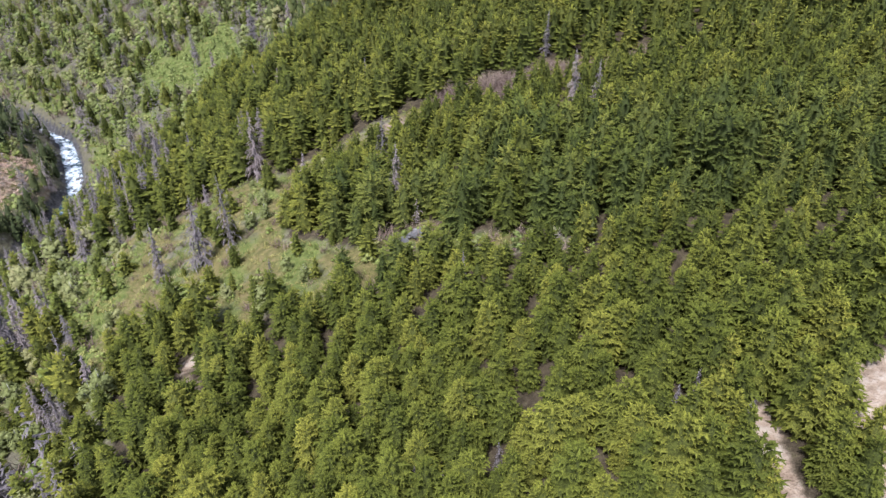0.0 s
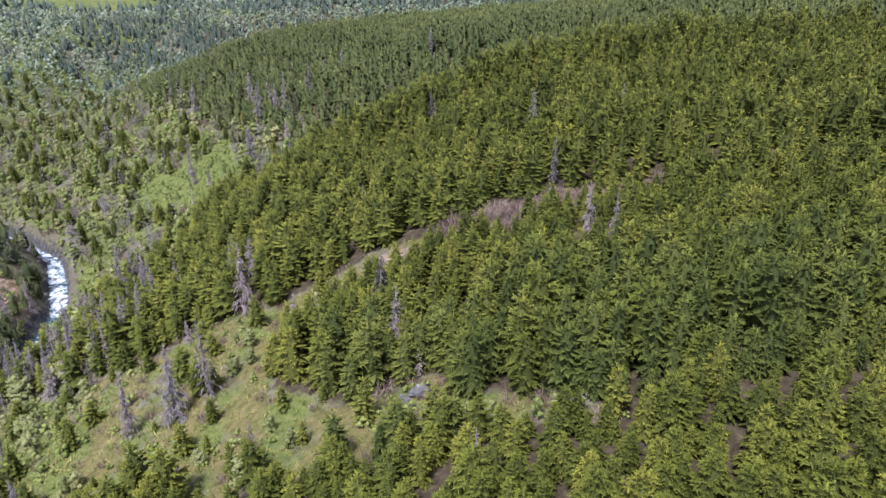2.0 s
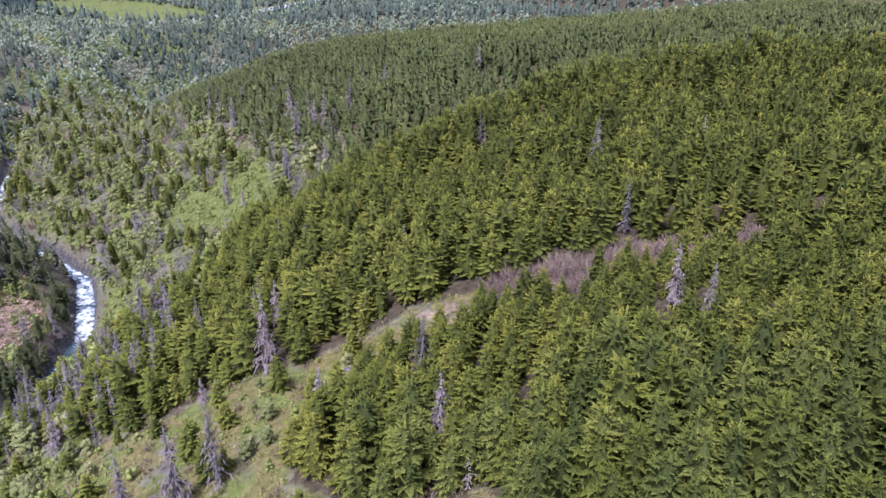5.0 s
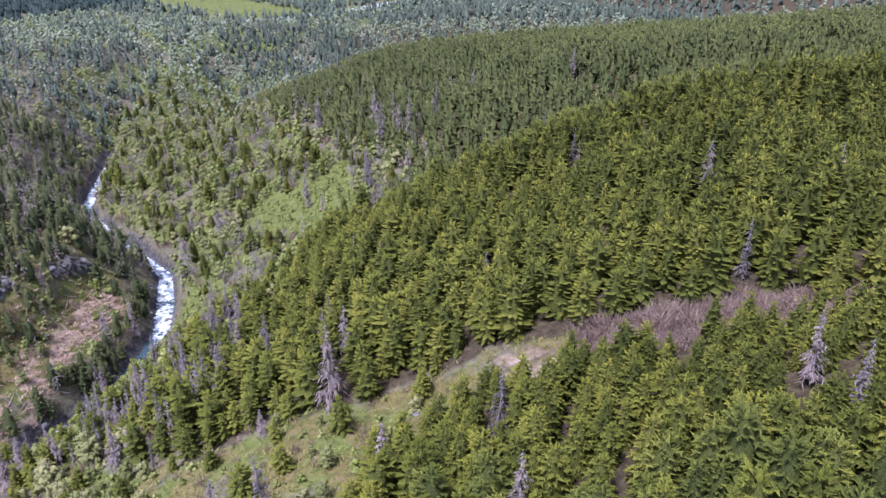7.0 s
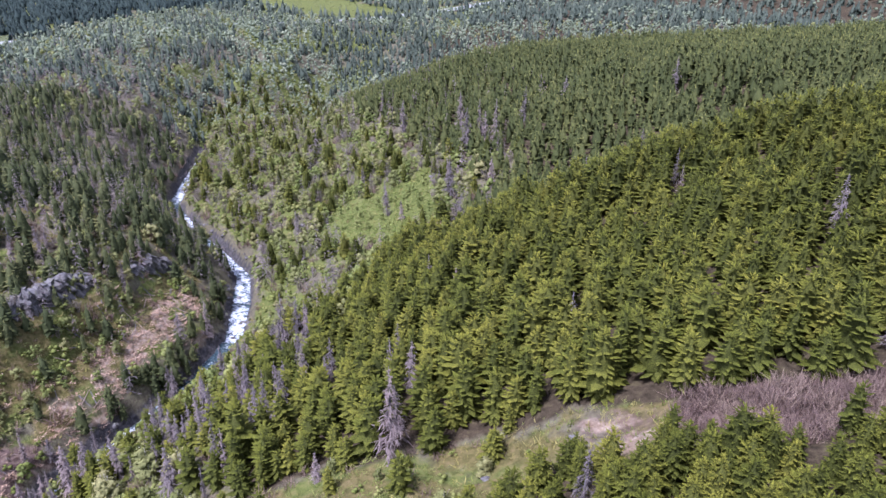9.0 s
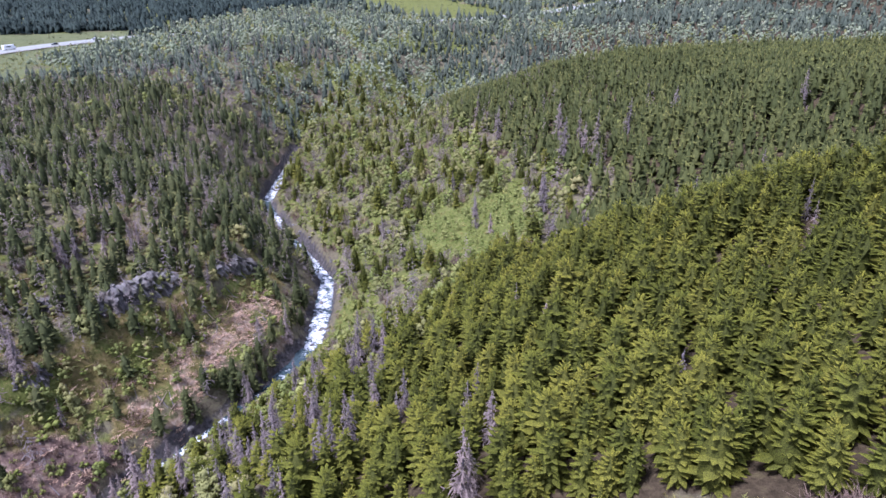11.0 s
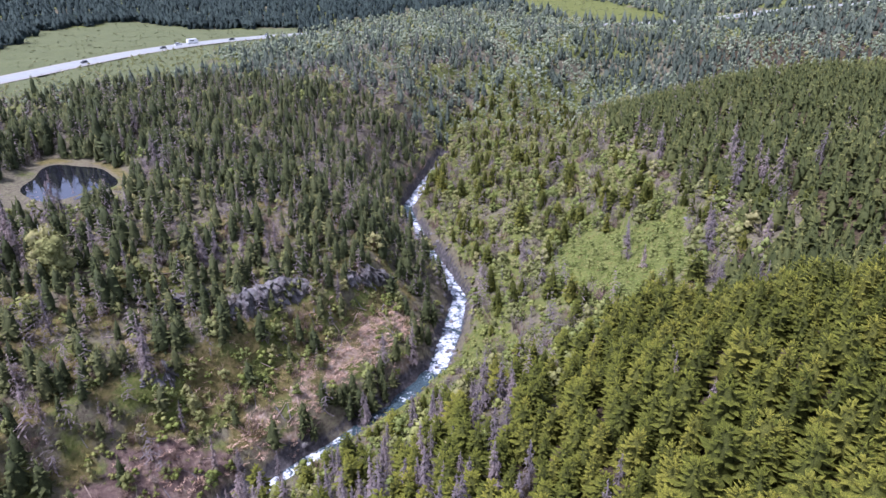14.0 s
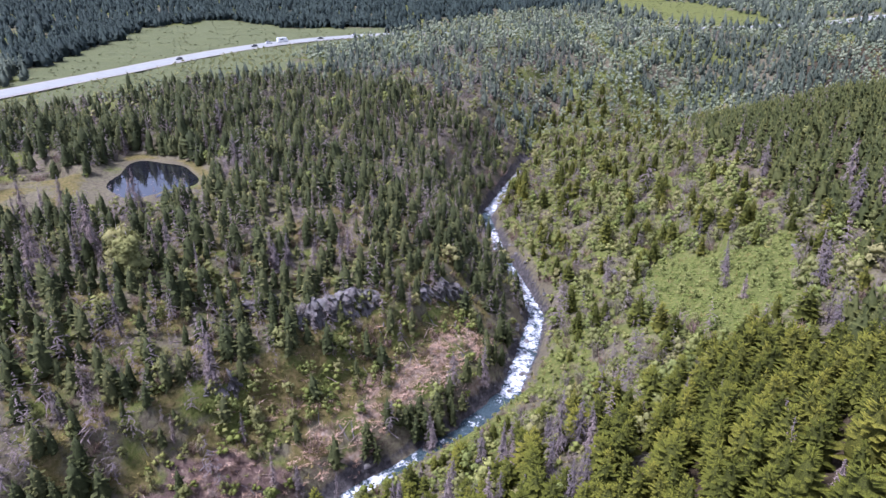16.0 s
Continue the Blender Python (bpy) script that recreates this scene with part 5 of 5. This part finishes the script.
def outcrop(p0, p1, tall, seed):
    """A broken cliff face of grey rock along a line of the plan, set into the slope: cracked pillars of uneven height."""
    n, m = 120, 13
    p0, p1 = np.array(p0, float), np.array(p1, float)
    long = np.linalg.norm(p1 - p0)
    d = (p1 - p0) / long
    face = np.array((d[1], -d[0]))
    if face[0] < 0:
        face = -face
    verts, quads_o = [], []
    prof = [(1.6, -1.5), (1.5, 0.05), (1.35, 0.2), (1.3, 0.34), (1.05, 0.48), (1.0, 0.6), (0.75, 0.72), (0.6, 0.84), (0.3, 0.95), (-0.4, 1.0), (-1.4, 0.96), (-2.6, 0.8), (-3.8, -0.8)]
    for i in range(n):
        u = i / (n - 1)
        q = p0 + (p1 - p0) * u
        z0 = ground_at(*(q + face * 1.6))
        pillar = noise.cell_vector(Vector((u * long / 2.3 + 0.9 * noise.noise(Vector((u * 9, seed, 3))), seed, 0)))
        h = tall * (0.25 + 0.75 * math.sin(math.pi * min(1, u * 0.98 + 0.01)) ** 0.5) * (0.7 + 0.4 * pillar.x + 0.3 * noise.noise(Vector((u * 5, seed, 1))))
        for o, f in prof:
            cell = noise.cell_vector(Vector((u * long / 1.3 + f, f * 3.5 + 0.6 * pillar.z, seed)))
            crack = 1.3 * max(0.0, 0.25 - abs(noise.noise(Vector((u * long * 0.6 + f * 1.2, f * 2.4, seed + 7))))) / 0.25
            w = noise.noise(Vector((u * 7, f * 2.5, seed))) * 0.8 + (pillar.y - 0.5) * 0.7 + (cell.x - 0.5) * 1.3 - crack * (0 < f < 0.97)
            g = q + face * (o + w) + d * ((cell.y - 0.5) * 0.4)
            verts.append((g[0], g[1], z0 + h * f + (cell.z - 0.5) * 0.8 * (f > 0.1)))
    for i in range(n - 1):
        for j in range(m - 1):
            a = i * m + j
            quads_o.append((a, a + m, a + m + 1, a + 1))
    ob = new("rock_outcrop", raw_mesh("rock_outcrop", verts, quads_o, M["rock"]))
    return tagged(ob, "cracked grey rock face on the edge of the plateau", "cliff", "rock faces")


outcrop((-135, 138), (-132.5, 158), 6.5, 1.3)
outcrop((-132, 169), (-133, 187), 6.0, 2.9)
outcrop((-134, 115), (-131.5, 124), 3.2, 4.4)
outcrop((-146, 128), (-145, 139), 3.0, 6.1)

# fallen logs and split branches on the left bank


def log_mesh(seed):
    """A bare fallen trunk one metre long with the stubs of its limbs."""
    r = random.Random(seed)
    pts = [(u, 0.012 * math.sin(5 * u + seed), 0.01 * math.cos(4 * u)) for u in (0, 0.25, 0.5, 0.75, 1)]
    pieces = [(*tube(pts, [0.03, 0.026, 0.022, 0.016, 0.007], 8), 0.0)]
    for k in range(9):
        u, a = r.uniform(0.25, 0.95), r.uniform(0, 6.283)
        L = r.uniform(0.04, 0.12)
        pieces.append((*tube([(u, 0, 0), (u + 0.4 * L, L * math.cos(a), abs(L * math.sin(a)))], [0.006, 0.002], 4), 0.0))
    v, t, _ = joined(pieces)
    return raw_mesh("fallen_log", v, t, M["log"] if seed % 2 else M["greybark"], None, True)


logs = [log_mesh(i) for i in range(6)]
count = 0
while count < 110:
    px, py = rr.uniform(-165, -112), rr.uniform(95, 186)
    A = (np.array([px]), np.array([py]))
    bank = inside(*A, RUBBLE)[0] or inside(*A, LEFT_GRASS)[0] or inside(*A, LEFT_BROWN)[0]
    if not bank and rr.random() > 0.12:
        continue
    if abs(creek(*A)[0][0]) < 5:
        continue
    L, az = rr.uniform(1.6, 4.2), rr.uniform(0, 6.283)
    qx, qy = px + L * math.cos(az), py + L * math.sin(az)
    z0, z1 = ground_at(px, py), ground_at(qx, qy)
    ob = new("fallen_log", logs[rr.randrange(6)])
    ob.matrix_basis = pose(px, py, z0 + 0.16, 0, -math.degrees(math.atan2(z1 - z0, L)), math.degrees(az))
    ob.scale = (L, L * rr.uniform(0.7, 1.3), L)
    tagged(ob, "bare pale fallen spruce log lying on the slope", "log", "fallen logs")
    count += 1
fx2, fy2 = jittered(-135, -110, 90, 190, 0.72, 95)
g = ragged(fx2, fy2, RUBBLE) & (np.random.RandomState(4).uniform(size=fx2.shape) < 0.55 + 0.35 * waves(fx2, fy2, 7, 19))
g |= (ragged(fx2, fy2, LEFT_GRASS) | ragged(fx2, fy2, LEFT_BROWN)) & (np.random.RandomState(6).uniform(size=fx2.shape) < 0.12)
a = np.stack((fx2[g], fy2[g], np.random.RandomState(5).uniform(0.25, 0.55, g.sum())), -1)
SLASH = [brush_clump(random.Random(970 + i), 16, 3.4, 0.17) for i in range(5)]
sown("slash_debris", SLASH, a, M["slash"], 96, 1.0, "pale orange split branches strewn over the bank", "debris")


def box(bm, x0, x1, y0, y1, z0, z1, bevel=0.0, taper=0.0):
    """A box with bevelled edges; taper draws its top in along x."""
    g = bmesh.ops.create_cube(bm, size=1.0)
    for v in g["verts"]:
        top = v.co.z > 0
        v.co = Vector((x0 + (x1 - x0) * (v.co.x + 0.5), y0 + (y1 - y0) * (v.co.y + 0.5), z0 + (z1 - z0) * (v.co.z + 0.5)))
        if top and taper:
            v.co.x += taper if v.co.x < (x0 + x1) / 2 else -taper
            v.co.y *= 0.86
    if bevel:
        bmesh.ops.bevel(bm, geom=[e for e in bm.edges if any(v in g["verts"] for v in e.verts)], offset=bevel, segments=2, affect="EDGES")


GLASS = paint("dark_car_glass", (0.02, 0.022, 0.025), 0.1)
RUBBER = paint("black_rubber", (0.02, 0.02, 0.02), 0.8)
CHROME = paint("grey_rim_metal", (0.5, 0.5, 0.5), 0.3, 1.0)


def vehicle(kind, length, width, tall, colour, label):
    """A road vehicle facing +x, standing on its wheels at the origin."""
    root = new(kind)
    coat = paint(kind + "_paint", colour)
    bm = bmesh.new()
    big = kind == "motorhome"
    box(bm, -length / 2, length / 2 - (1.3 if big else 0), -width / 2, width / 2, 0.45 if big else 0.3, tall if big else tall * 0.6, 0.12)
    body = part("body", bm, coat, root)
    bm = bmesh.new()
    if big:
        box(bm, length / 2 - 1.4, length / 2, -width / 2 + 0.1, width / 2 - 0.1, 0.45, tall * 0.62, 0.12, 0.15)
        part("cab", bm, coat, root)
        for s in (-1, 1):
            bm = bmesh.new()
            box(bm, -length * 0.3, length * 0.05, s * width / 2 - 0.02, s * width / 2 + 0.02, tall * 0.55, tall * 0.75)
            part("window", bm, GLASS, root, "dark side window")
    else:
        box(bm, -length * 0.36, length * 0.22, -width * 0.45, width * 0.45, tall * 0.58, tall * 0.94, 0.06, 0.45)
        part("cabin", bm, GLASS, root, "dark glazed cabin")
        bm = bmesh.new()
        box(bm, -length * 0.24, length * 0.10, -width * 0.39, width * 0.39, tall * 0.94, tall, 0.03)
        part("roof", bm, coat, root)
    for sx in (-0.32, 0.32):
        for sy in (-1, 1):
            bm = bmesh.new()
            bmesh.ops.create_cone(bm, cap_ends=True, segments=18, radius1=0.34, radius2=0.34, depth=0.22, matrix=pose(sx * length, sy * (width / 2 - 0.1), 0.34, 90))
            wheel = part("wheel", bm, RUBBER, root)
            bm = bmesh.new()
            bmesh.ops.create_cone(bm, cap_ends=True, segments=14, radius1=0.2, radius2=0.2, depth=0.24, matrix=pose(sx * length, sy * (width / 2 - 0.1), 0.34, 90))
            part("rim", bm, CHROME, wheel, "grey metal rim")
    return tagged(root, label, "motorhome" if big else "car", "vehicles on the highway")


def park(ob, x, y, lane, back=False):
    i = int(np.argmin(np.hypot(ROAD_LINE[:, 0] - x, ROAD_LINE[:, 1] - y)))
    p, q = ROAD_LINE[i], ROAD_LINE[i + 1]
    t = (q - p) / np.linalg.norm(q - p)
    pos = p + np.array((-t[1], t[0], 0)) * lane
    az = math.degrees(math.atan2(t[1], t[0])) + (180 if back else 0)
    ob.matrix_basis = pose(pos[0], pos[1], p[2] + 0.01, 0, 0, az)


park(vehicle("car", 4.6, 1.8, 1.5, (0.03, 0.035, 0.05), "dark blue saloon car on the highway"), -432, 257, -2.5, True)
park(vehicle("car", 4.7, 1.85, 1.6, (0.06, 0.06, 0.065), "dark grey car on the highway"), -470, 315, -2.5, True)
park(vehicle("motorhome", 8.5, 2.5, 3.3, (0.8, 0.8, 0.78), "white motorhome on the highway"), -476, 345, 2.5)
park(vehicle("car", 5.4, 2.0, 1.8, (0.75, 0.75, 0.75), "white pickup-sized car ahead of the motorhome"), -475, 334, 2.5)
park(vehicle("car", 4.5, 1.8, 1.5, (0.04, 0.04, 0.045), "black car on the far bend"), -475, 378, -2.5, True)
park(vehicle("car", 4.5, 1.8, 1.5, (0.7, 0.7, 0.72), "silver car on the far bend"), -467, 405, 2.5)
